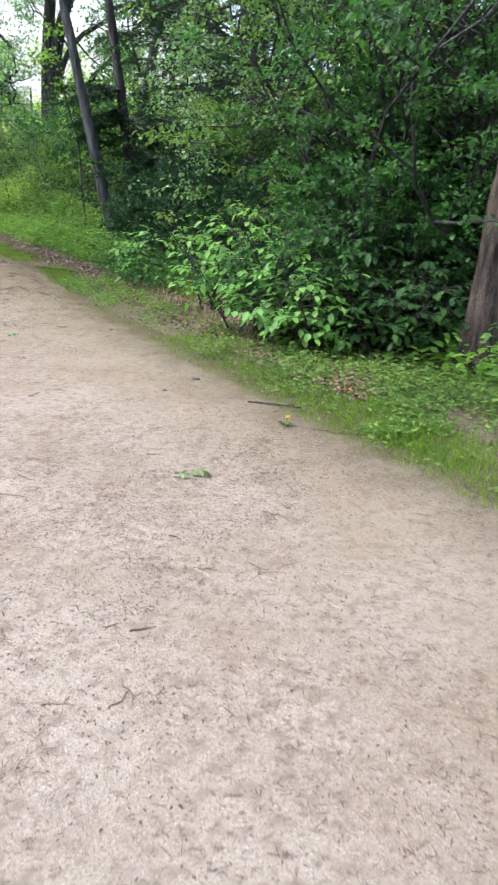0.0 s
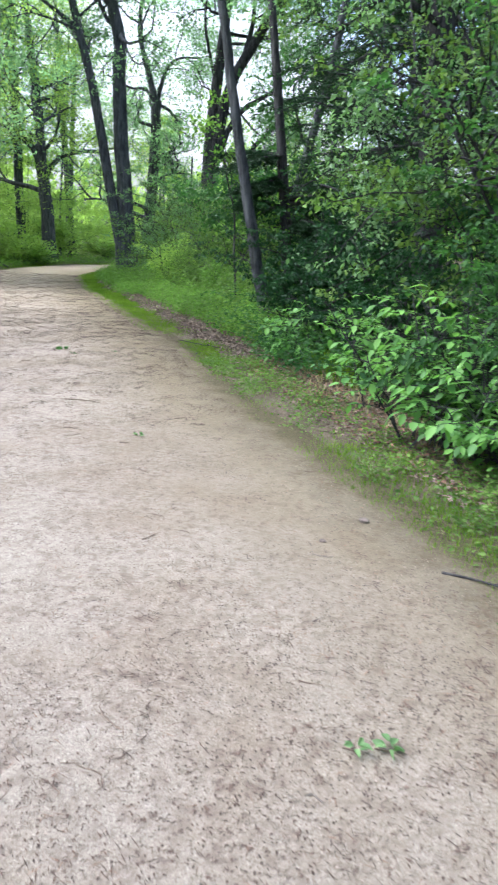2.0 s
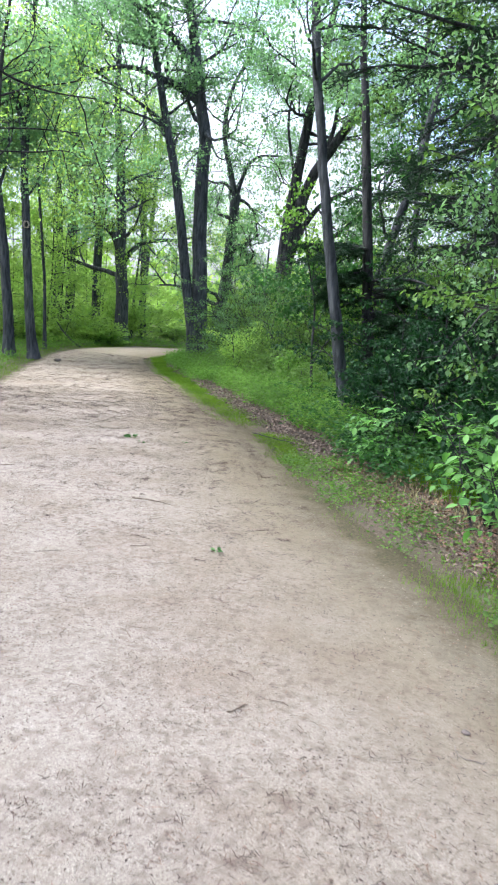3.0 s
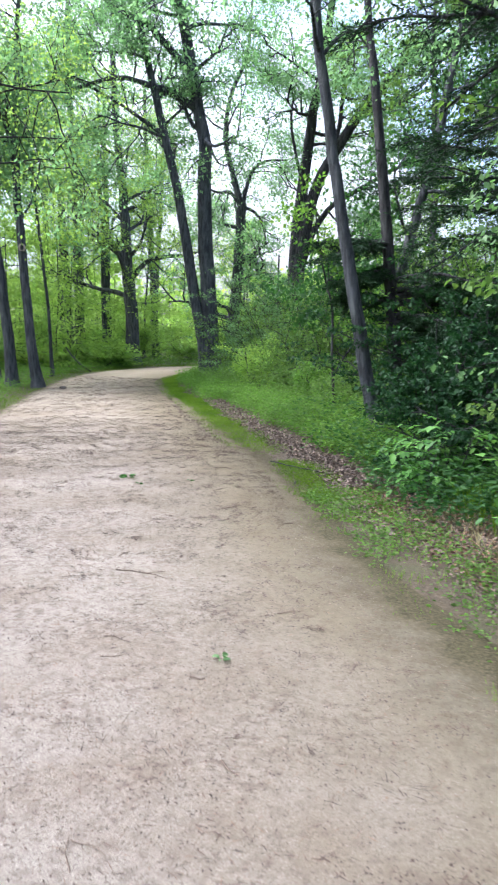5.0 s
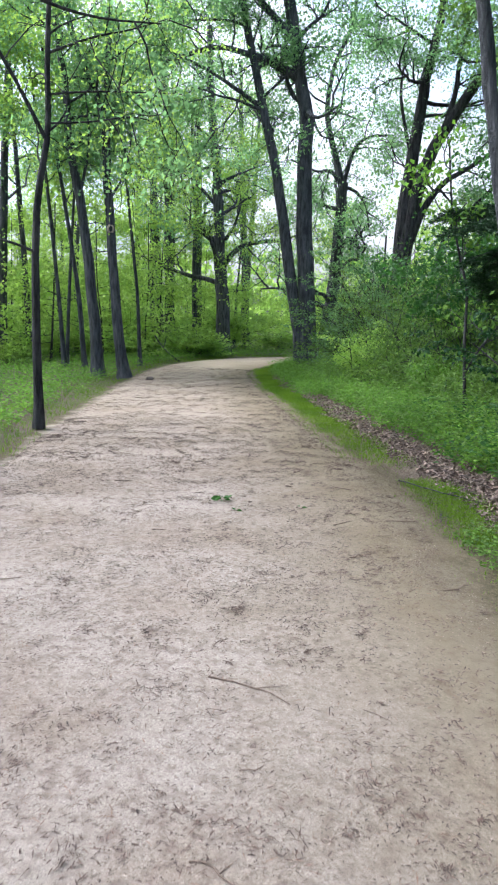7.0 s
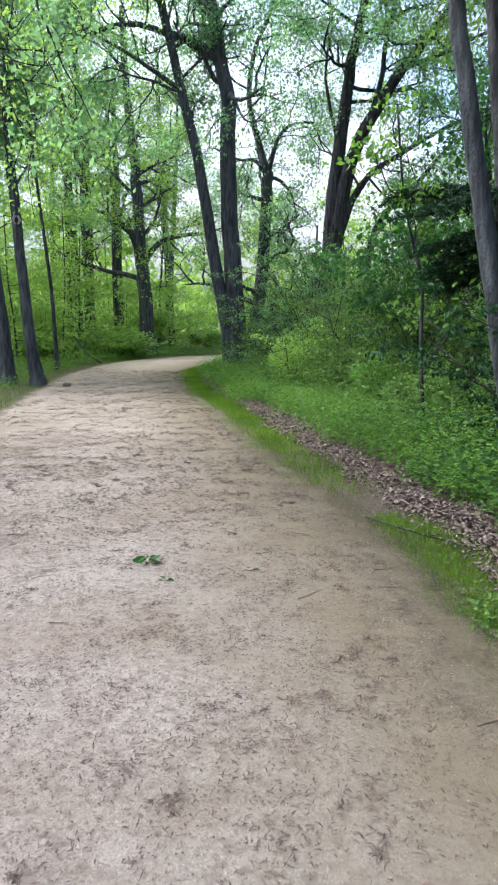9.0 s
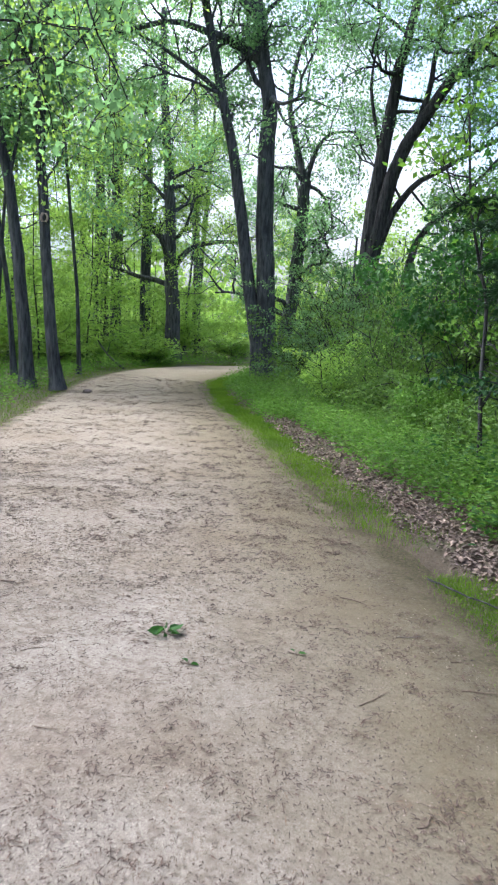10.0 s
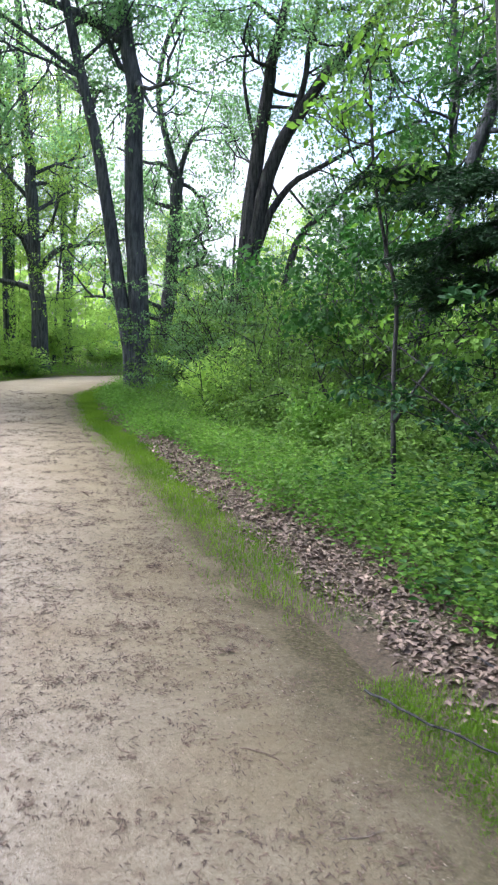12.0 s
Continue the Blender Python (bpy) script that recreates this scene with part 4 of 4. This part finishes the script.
# LEAF_DARK rows: thicket and conifer shade is put into the leaf colour
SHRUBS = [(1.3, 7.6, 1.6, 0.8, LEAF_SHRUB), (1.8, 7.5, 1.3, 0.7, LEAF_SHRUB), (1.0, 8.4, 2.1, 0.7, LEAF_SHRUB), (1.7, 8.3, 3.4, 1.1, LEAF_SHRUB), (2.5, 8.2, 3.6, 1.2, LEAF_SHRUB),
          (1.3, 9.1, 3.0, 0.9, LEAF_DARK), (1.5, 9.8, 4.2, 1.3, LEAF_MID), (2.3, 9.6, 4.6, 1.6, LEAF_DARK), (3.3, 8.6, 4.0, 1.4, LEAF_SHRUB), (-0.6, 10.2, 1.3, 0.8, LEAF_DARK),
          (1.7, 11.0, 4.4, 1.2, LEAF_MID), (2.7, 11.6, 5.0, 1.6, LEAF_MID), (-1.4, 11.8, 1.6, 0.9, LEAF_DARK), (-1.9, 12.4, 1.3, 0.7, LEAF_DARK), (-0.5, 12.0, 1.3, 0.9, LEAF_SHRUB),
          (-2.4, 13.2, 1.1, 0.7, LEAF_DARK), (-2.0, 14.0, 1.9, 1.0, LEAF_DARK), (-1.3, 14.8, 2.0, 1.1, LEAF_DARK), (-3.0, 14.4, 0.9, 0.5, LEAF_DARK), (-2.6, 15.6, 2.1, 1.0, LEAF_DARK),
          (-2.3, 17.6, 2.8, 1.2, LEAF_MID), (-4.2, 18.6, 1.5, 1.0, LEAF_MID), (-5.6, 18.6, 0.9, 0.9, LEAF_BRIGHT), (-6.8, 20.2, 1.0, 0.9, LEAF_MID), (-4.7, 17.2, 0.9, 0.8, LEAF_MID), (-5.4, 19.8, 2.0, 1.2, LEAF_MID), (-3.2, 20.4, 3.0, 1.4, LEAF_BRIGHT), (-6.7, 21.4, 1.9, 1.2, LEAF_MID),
          (-7.7, 23.0, 2.1, 1.3, LEAF_MID), (-6.2, 24.0, 3.0, 1.6, LEAF_MID), (-9.0, 24.6, 3.0, 1.1, LEAF_PALE), (-8.0, 21.2, 1.3, 0.3, LEAF_YELLOW), (-8.4, 26.6, 3.4, 1.6, LEAF_MID), (-10.3, 26.2, 2.2, 1.3, LEAF_MID),
          (-9.8, 28.4, 3.0, 1.5, LEAF_MID), (-11.6, 29.4, 2.6, 1.3, LEAF_MID), (-6.0, 27.6, 3.4, 1.7, LEAF_BRIGHT), (-11.2, 27.4, 1.6, 1.0, LEAF_PALE), (-4.0, 24.0, 3.6, 1.6, LEAF_BRIGHT)]
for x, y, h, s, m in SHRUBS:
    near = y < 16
    shrub("shrub", {LEAF_SHRUB: "mid-green leafy shrub in the roadside thicket", LEAF_MID: "mid-green shrub in soft light beside the path", LEAF_DARK: "dark green shrub in the thicket with shade in its leaf colour", LEAF_BRIGHT: "bright green shrub in dappled light", LEAF_PALE: "large grey-green shrub below the oaks", LEAF_YELLOW: "slim yellow-green sapling bush in the undergrowth"}[m],
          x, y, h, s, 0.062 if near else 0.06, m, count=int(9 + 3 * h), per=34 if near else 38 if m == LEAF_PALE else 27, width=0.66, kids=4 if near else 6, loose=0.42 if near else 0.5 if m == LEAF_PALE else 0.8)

# ---- distant undergrowth ----
far_shrub = shrub("far_shrub", "green shrub at the foot of distant trees", -24.0, 39.5, 1.9, 1.3, 0.13, LEAF_YELLOW, count=14, per=12, width=0.66, kids=6, group="distant shrubs")
for x, y in [(-26, 38), (-28, 41), (-30, 44), (-23, 45), (-27, 35), (-29, 32), (-25, 33.5), (-31, 36), (-33, 40), (-22, 34.5), (-24.5, 31), (-9, 45.5),
             (-20, 50), (-25, 50), (-29, 49), (-26, 27.5), (-29, 28), (-23, 24), (-34, 33), (-5, 36), (-3, 27), (-7.5, 31)]:
    ob = copy_thing(far_shrub, pose(x, y, floor_z(x, y) - 0.02, rz=RNG.uniform(0, 360)))
    k = RNG.uniform(0.7, 1.2)
    ob.scale = (k * 1.35, k * 1.2, k * 0.5)

# ---- low plants, grass and fallen leaves ----
def patchy(xy, cut=0.0, scale=3.0):
    """Keeps the points of irregular patches."""
    return xy[waves(xy, scale, 51) + RNG.normal(size=len(xy)) * 0.3 > cut]


herbs("undergrowth", ragged(18000, RIGHT, 0.98, 5.5, 0.34, 0.78, 1), 0.5, 0.045, LEAF_BRIGHT, "dense green low plants between path and thicket", 11)
herbs("undergrowth", ragged(5200, RIGHT, 1.0, 3.2, 0.33, 0.62, 1), 0.34, 0.055, LEAF_MID, "green leafy plants along the fallen leaves", 10)
herbs("undergrowth", ragged(1300, RIGHT, 0.95, 2.6, 0.34, 0.6, 1), 0.3, 0.06, LEAF_BRIGHT, "light green leafy plants along the fallen leaves", 9)
herbs("undergrowth", side_points(1500, RIGHT, 1.5, 4.0, 0.28, 0.44, 1), 0.42, 0.085, LEAF_SHRUB, "dark green broad-leaved plants at the thicket foot", 9)
herbs("undergrowth", ragged(1900, RIGHT, 1.3, 4.5, 0.35, 0.62, 1), 0.8, 0.055, LEAF_MID, "taller leafy stalks among the low plants", 16)
herbs("undergrowth", ragged(1300, RIGHT, 0.95, 3.0, 0.29, 0.40, 1), 0.45, 0.06, LEAF_SHRUB, "dark green plants in the shade of the conifer", 12)
herbs("undergrowth", side_points(4800, RIGHT, 3.0, 16, 0.05, 0.8, 1), 0.6, 0.11, LEAF_SHRUB, "green plants covering the floor of the wood", 9)
herbs("undergrowth", patchy(side_points(5200, RIGHT, 0.12, 1.9, 0.10, 0.24, 1), 0.0, 2.6), 0.09, 0.038, LEAF_MID, "creeping light green plants on the verge", 7)
herbs("undergrowth", patchy(side_points(1300, RIGHT, 0.15, 1.0, 0.23, 0.335, 1), 0.35, 2.6), 0.09, 0.032, LEAF_MID, "scattered green weeds on bare soil", 8)
herbs("undergrowth", patchy(side_points(700, RIGHT, 0.2, 0.9, 0.2, 0.33, 1), 0.3, 2.5), 0.08, 0.033, LEAF_BRIGHT, "small weeds on the verge", 6)
herbs("undergrowth", side_points(1000, RIGHT, 1.7, 2.8, 0.04, 0.26, 1), 0.3, 0.09, LEAF_BRIGHT, "leafy weeds at the foot of the shrubs", 8)
herbs("undergrowth", side_points(2400, RIGHT, 0.65, 1.5, 0.52, 0.84, 1), 0.3, 0.055, LEAF_BRIGHT, "green low plants round the foot of the oak", 9)
herbs("undergrowth", side_points(11000, LEFT, 0.5, 7, 0.05, 0.85, -1), 0.3, 0.07, LEAF_BRIGHT, "bright green low plants beside the path", 8)
herbs("undergrowth", side_points(4200, LEFT, 6, 20, 0.1, 0.9, -1), 0.5, 0.12, LEAF_BRIGHT, "green plants under the trees", 8)
grass("grass", side_points(14000, RIGHT, -0.04, 0.8, 0.11, 0.25, 1), 0.06, GRASS, "short grass among the weeds of the verge")
grass("grass", patchy(side_points(26000, RIGHT, -0.1, 0.85, 0.10, 0.335, 1), 0.12, 2.2), 0.055, GRASS, "patchy short grass along the path edge")
grass("grass", ragged(36000, RIGHT, 0.02, 0.72, 0.322, 0.374, 1), 0.05, GRASS, "patch of short green grass at the path edge")
grass("grass", patchy(ragged(16000, RIGHT, 0.1, 0.8, 0.355, 0.43, 1), 0.45, 5.0), 0.045, GRASS, "small grass tufts on trodden soil")
grass("grass", ragged(165000, RIGHT, -0.08, 0.74, 0.388, 0.80, 1, 0.75), 0.06, GRASS, "dense short green grass along the path edge")
grass("grass", patchy(side_points(16000, RIGHT, -0.12, 0.95, 0.42, 0.80, 1), 0.2, 1.6), 0.06, GRASS, "scattered grass along the path edge")
grass("grass", ragged(70000, LEFT, 0.0, 1.6, 0.10, 0.86, -1), 0.075, GRASS, "short green grass along the path edge")
grass("long_grass", side_points(420, RIGHT, 1.35, 1.9, 0.275, 0.33, 1), 0.28, GRASS, "tall green grass below the bushes")
grass("dry_grass", side_points(450, RIGHT, 1.0, 1.5, 0.235, 0.315, 1), 0.14, STRAW, "straw-coloured dry grass tuft", 1.0)


def litter(name, xy, size, mat, label, category="leaves", width=0.6, lift=0.012, flat=0.8, simple=False, tilt=0.18):
    n = len(xy)
    z = path_height(xy)
    at = np.column_stack([xy, z + lift * RNG.uniform(0.2, 1.6, n)])
    a = RNG.uniform(0, 6.28, n)
    way = np.column_stack([np.cos(a), np.sin(a), RNG.normal(size=n) * tilt])
    ob = piece(name, leaf_cloud(name, at, way, size * RNG.uniform(0.5, 1.3, n), mat, width, 0.35, flat, simple))
    return tagged(ob, label, category, kind="stuff")


litter("fallen_leaves", ragged(17000, RIGHT, 0.5, 1.5, 0.335, 0.62, 1, 1.4), 0.05, DRY_LEAF, "pale brown fallen oak leaves beside the path", flat=0.75, lift=0.02)
litter("fallen_leaves", side_points(900, RIGHT, 0.45, 0.9, 0.35, 0.43, 1), 0.036, DRY_LEAF, "small dry leaf fragments on trodden soil", lift=0.012)
litter("bark_chips", side_points(8000, RIGHT, 0.0, 0.9, 0.33, 0.46, 1), 0.024, CHIPS, "brown crumbs and stalks on trodden soil", "debris", 0.25, 0.006, 0.9, True, 0.1)
litter("fallen_leaves", side_points(4500, RIGHT, 0.45, 1.7, 0.20, 0.345, 1), 0.036, DRY_LEAF, "dry brown fallen leaves on the verge", lift=0.02)
litter("fallen_leaves", side_points(3000, RIGHT, 0.6, 1.5, 0.20, 0.335, 1), 0.042, RED_LEAF, "reddish-brown fallen leaves below the bushes", lift=0.02)


def on_path(n, s0, s1, seed, cut):
    s = RNG.uniform(s0, s1, n) * 219
    i = np.minimum(s.astype(int), 218)
    f = (s - i)[:, None]
    w = RNG.uniform(0.02, 0.98, n)[:, None]
    p = (RIGHT[i] * (1 - f) + RIGHT[i + 1] * f) * w + (LEFT[i] * (1 - f) + LEFT[i + 1] * f) * (1 - w)
    return p[waves(p, 4.0, seed) + 0.5 * waves(p, 11, seed + 1) + RNG.normal(size=n) * 0.35 > cut]


litter("bark_chips", on_path(80000, 0.10, 0.46, 31, 0.0), 0.015, CHIPS, "brown bark crumbs and plant debris on the path", "debris", 0.38, 0.003, 0.97, True, 0.05)
litter("bark_chips", on_path(26000, 0.34, 0.62, 33, 0.05), 0.032, CHIPS, "brown bark crumbs and plant debris on the path", "debris", 0.3, 0.003, 0.97, True, 0.03)
litter("needle_debris", on_path(30000, 0.10, 0.45, 37, 0.15), 0.042, CHIPS, "thin brown needles and stalks on the path", "debris", 0.06, 0.003, 0.97, True, 0.04)
litter("needle_debris", on_path(14000, 0.10, 0.32, 39, 0.1), 0.045, RED_LEAF, "thin reddish needles on the path", "debris", 0.05, 0.003, 0.97, True, 0.04)


def crumb_clusters(n, each, s0, s1):
    """Points in small heaps on the path."""
    c = on_path(n, s0, s1, 41, -0.2)
    return np.repeat(c, each, 0) + RNG.normal(size=(len(c) * each, 2)) * np.repeat(RNG.uniform(0.012, 0.06, len(c)), each)[:, None]


litter("debris_clusters", crumb_clusters(900, 13, 0.10, 0.27), 0.024, CHIPS, "small brown clusters of needles and crumbs on the path", "debris", 0.12, 0.006, 0.9, True, 0.12)
litter("debris_clusters", crumb_clusters(3000, 15, 0.26, 0.46), 0.028, CHIPS, "dark brown clusters of needles and bark crumbs on the path", "debris", 0.2, 0.008, 0.9, True, 0.15)
litter("debris_clusters", crumb_clusters(2600, 12, 0.38, 0.66), 0.042, CHIPS, "dark brown clusters of needles and bark crumbs on the path", "debris", 0.2, 0.008, 0.9, True, 0.12)
litter("debris_clusters", crumb_clusters(1100, 9, 0.10, 0.60) + RNG.normal(size=(1, 2)) * 0.02, 0.055, CHIPS, "brown heaps of stalks and needles on the path", "debris", 0.07, 0.006, 0.95, True, 0.08)
litter("pale_chips", on_path(42000, 0.10, 0.45, 35, -0.1), 0.011, PALE_WOOD, "pale wood splinters on the path", "debris", 0.35, 0.003, 0.97, True, 0.04)

# ---- small things on the path ----
def twig(x, y, length, angle, radius=0.004, mat=TWIG_WOOD, label="thin dry brown twig lying on the path", spur=True):
    radius *= 0.7
    root = tagged(new("twig"), label, "twig", "twigs on the path")
    root.matrix_basis = pose(x, y, surface_z(x, y) + radius * 0.8, rz=angle)
    t = Tubes()
    line = wander((-length / 2, 0, 0), (1, 0, 0), length, 7, 0.27)
    line[:, 2] = np.abs(line[:, 2]) * 0.15
    t.add(line, np.linspace(radius, radius * 0.5, 8), 6)
    stick = piece("stick", t.mesh("stick", mat), root)
    if spur:
        t = Tubes()
        p, d = along(line, 0.55)
        side = wander(p, (0.7, 0.7, 0.05), length * 0.3, 3, 0.12)
        side[:, 2] = np.abs(side[:, 2]) * 0.3
        t.add(side, np.linspace(radius * 0.6, radius * 0.3, 4), 5)
        piece("side_twig", t.mesh("side_twig", mat), stick)
    return root


for x, y, length, angle, r in [(0.66, 3.33, 0.22, -20, 0.004), (0.38, 2.74, 0.14, -50, 0.005), (0.66, 2.82, 0.26, -25, 0.004), (-0.1, 4.02, 0.13, 5, 0.004), (-1.33, 5.23, 0.13, -40, 0.004),
                               (-0.8, 4.12, 0.10, -40, 0.004), (0.9, 4.55, 0.36, -35, 0.005), (0.5, 4.2, 0.14, -50, 0.004), (-1.74, 6.03, 0.11, -20, 0.006), (-2.16, 6.61, 0.12, 10, 0.005),
                               (-3.2, 7.73, 0.42, -8, 0.006), (-6.3, 10.68, 0.3, 5, 0.007), (-5.13, 8.12, 0.22, 15, 0.006), (-2.8, 9.46, 0.2, 60, 0.005), (-1.55, 7.0, 0.12, 80, 0.005),
                               (-4.99, 9.49, 0.16, 5, 0.005), (-3.5, 9.68, 0.12, 30, 0.005), (-4.4, 11.62, 0.25, 25, 0.005), (-3.9, 10.4, 0.2, 40, 0.005), (-1.2, 5.0, 0.12, 30, 0.004), (-2.76, 6.87, 0.2, 35, 0.005), (0.23, 2.37, 0.1, 55, 0.006), (0.26, 1.99, 0.1, 70, 0.004), (0.32, 2.04, 0.13, -5, 0.004), (0.14, 2.36, 0.07, 40, 0.004), (-3.14, 8.23, 0.08, 50, 0.004), (-2.89, 7.28, 0.12, 25, 0.004), (-3.52, 10.77, 0.2, 30, 0.005), (0.1, 1.95, 0.12, 20, 0.003)]:
    twig(x, y, length, angle, r)
for x, y in on_path(150, 0.12, 0.46, 61, 0.0)[:60]:
    twig(x, y, RNG.uniform(0.06, 0.2), RNG.uniform(0, 180), RNG.uniform(0.0028, 0.005), TWIG_WOOD if RNG.uniform() < 0.75 else GREY_WOOD, "short dry twig lying on the path", RNG.uniform() < 0.5)
for x, y, length, angle in [(0.2, 2.25, 0.07, -35), (0.37, 2.75, 0.09, -55), (0.73, 2.23, 0.06, -65), (0.9, 2.6, 0.05, -30)]:
    twig(x, y, length, angle, 0.005, PALE_WOOD, "short pale broken twig lying on the path", False)
twig(0.48, 5.1, 0.42, -15, 0.011, BARK_DARK, "dark forked stick at the edge of the grass")


def sprig(x, y, size, count, label, leaf=LEAF_SHRUB):
    root = tagged(new("leaf_sprig"), label, "leaves", "fallen green leaves")
    root.location = (x, y, surface_z(x, y) + 0.002)
    a = np.arange(count) * 2.4
    at = np.column_stack([np.cos(a) * size * 0.25, np.sin(a) * size * 0.2, 0.008 + 0.004 * np.arange(count)])
    way = np.column_stack([np.cos(a + 0.4), np.sin(a + 0.4), RNG.uniform(-0.05, 0.2, count)])
    t = Tubes()
    t.add(wander((-size, 0, 0.004), (1, 0.1, 0), size * 1.6, 4, 0.08), np.linspace(0.003, 0.002, 5), 5)
    piece("stalk", t.mesh("stalk", TWIG_WOOD), root)
    piece("foliage", leaf_cloud("foliage", at, way, np.full(count, size) * RNG.uniform(0.7, 1.2, count), leaf, 0.55, 0.3), root)


sprig(-5.12, 10.53, 0.075, 9, "torn green leafy sprig lying on the path")
sprig(0.10, 3.70, 0.042, 6, "small pale green weed growing in the path", LEAF_PALE)
sprig(0.2, 3.73, 0.045, 7, "small pale green weed growing in the path", LEAF_PALE)
sprig(-4.43, 10.67, 0.045, 2, "single green leaf lying on the path")
sprig(-4.83, 10.28, 0.045, 2, "single green leaf lying on the path")
sprig(0.2, 3.05, 0.022, 3, "small pale green weed growing in the path", LEAF_PALE)
sprig(-2.16, 6.8, 0.04, 6, "small pale green weed growing in the path", LEAF_PALE)


def dandelion(x, y):
    root = tagged(new("dandelion"), "yellow dandelion with toothed leaves at the path edge", "flower")
    root.location = (x, y, surface_z(x, y))
    a = np.arange(7) * 0.9
    way = np.column_stack([np.cos(a), np.sin(a), np.full(7, 0.35)])
    piece("leaves", leaf_cloud("leaves", np.zeros((7, 3)) + np.array([0, 0, 0.005]), way, np.full(7, 0.06), LEAF_SHRUB, 0.3), root)
    t = Tubes()
    t.add([(0, 0, 0), (0.005, 0, 0.03), (0.012, 0, 0.06)], [0.002, 0.002, 0.002], 6)
    stem = piece("stem", t.mesh("stem", GRASS), root)
    b = np.arange(60) * 2.4
    way = np.column_stack([np.cos(b), np.sin(b), np.repeat([0.15, 0.6, 1.4], 20)])
    piece("flower_head", leaf_cloud("flower_head", np.zeros((60, 3)) + np.array([0.012, 0, 0.06]), way, np.full(60, 0.018), YELLOW, 0.3, 0.1), stem, "bright yellow flower head")


dandelion(0.578, 4.66)


def pebble(x, y, size, label):
    bm = bmesh.new()
    bmesh.ops.create_icosphere(bm, subdivisions=2, radius=size)
    for v in bm.verts:
        k = 1 + 0.25 * noise.noise(v.co * (1.2 / size) + Vector((x, y, 0)))
        v.co = Vector((v.co.x * k * 1.2, v.co.y * k, v.co.z * k * 0.6))
    me = bpy.data.meshes.new("pebble")
    bm.to_mesh(me)
    bm.free()
    me.materials.append(STONE)
    ob = tagged(new("pebble", me), label, "stone", "stones on the path")
    ob.location = (x, y, surface_z(x, y) + size * 0.4)


pebble(-0.19, 5.69, 0.026, "small dark stone lying on the path")
pebble(-14.57, 21.49, 0.10, "dark stone at the edge of the path")
pebble(-0.35, 5.3, 0.015, "small dark stone lying on the path")


def fallen_limb(points, radius, label):
    root = tagged(new("dead_branch"), label, "branch")
    x, y = points[0][:2]
    root.location = (x, y, floor_z(x, y))
    line = smooth_line(np.array(points, float), 12) - np.array([x, y, 0])
    t = Tubes()
    t.add(line, np.linspace(radius, radius * 0.4, 12), 8, 0.06)
    bough = piece("bough", t.mesh("bough", BARK_DARK), root)
    t = Tubes()
    p, d = along(line, 0.5)
    t.add(wander(p, (d[0], d[1] + 0.5, 0.6), 0.7, 4, 0.15), np.linspace(radius * 0.5, 0.01, 5), 6)
    piece("side_branch", t.mesh("side_branch", BARK_DARK), bough)


fallen_limb([(-9.5, 26.1, 0.0), (-9.52, 26.1, 1.5), (-9.56, 26.1, 3.0), (-9.54, 26.12, 4.2)], 0.06, "bare dead snag standing among the shrubs")
fallen_limb([(-20.5, 31.0, 0.03), (-21.3, 31.3, 0.35), (-22.2, 31.8, 0.8), (-22.9, 32.2, 1.3)], 0.05, "dead dark branch propped up at the path edge")


def ground_stick(points, radius, label):
    """A long crooked stick lying along the given points, with a short stub."""
    root = tagged(new("dead_stick"), label, "branch", "sticks on the fallen leaves")
    x, y = points[0]
    root.location = (x, y, surface_z(x, y) + radius + 0.012)
    line = smooth_line(np.array([(px - x, py - y, 0.006 * (k % 2)) for k, (px, py) in enumerate(points)]), 16)
    line[1:-1, :2] += RNG.normal(size=(14, 2)) * radius * 1.1
    t = Tubes()
    t.add(line, np.linspace(radius, radius * 0.5, 16), 7, 0.08)
    stick = piece("stick", t.mesh("stick", BARK_DARK), root)
    p, d = along(line, 0.6)
    t = Tubes()
    t.add(wander(p, (d[0] - d[1] * 0.6, d[1] + d[0] * 0.6, 0.25), 0.12, 3, 0.15), np.linspace(radius * 0.6, radius * 0.3, 4), 5)
    piece("stub", t.mesh("stub", BARK_DARK), stick)


ground_stick([(-4.12, 12.23), (-3.9, 12.06), (-3.62, 11.91), (-3.45, 11.82), (-3.2, 11.7)], 0.007, "long dark stick between grass and fallen leaves")
ground_stick([(-3.66, 12.84), (-3.5, 12.66), (-3.38, 12.52), (-3.15, 12.28)], 0.008, "weathered dark stick lying on fallen leaves")
ground_stick([(-3.36, 11.1), (-3.33, 10.97), (-3.29, 10.82)], 0.004, "short dark stick in the verge grass")
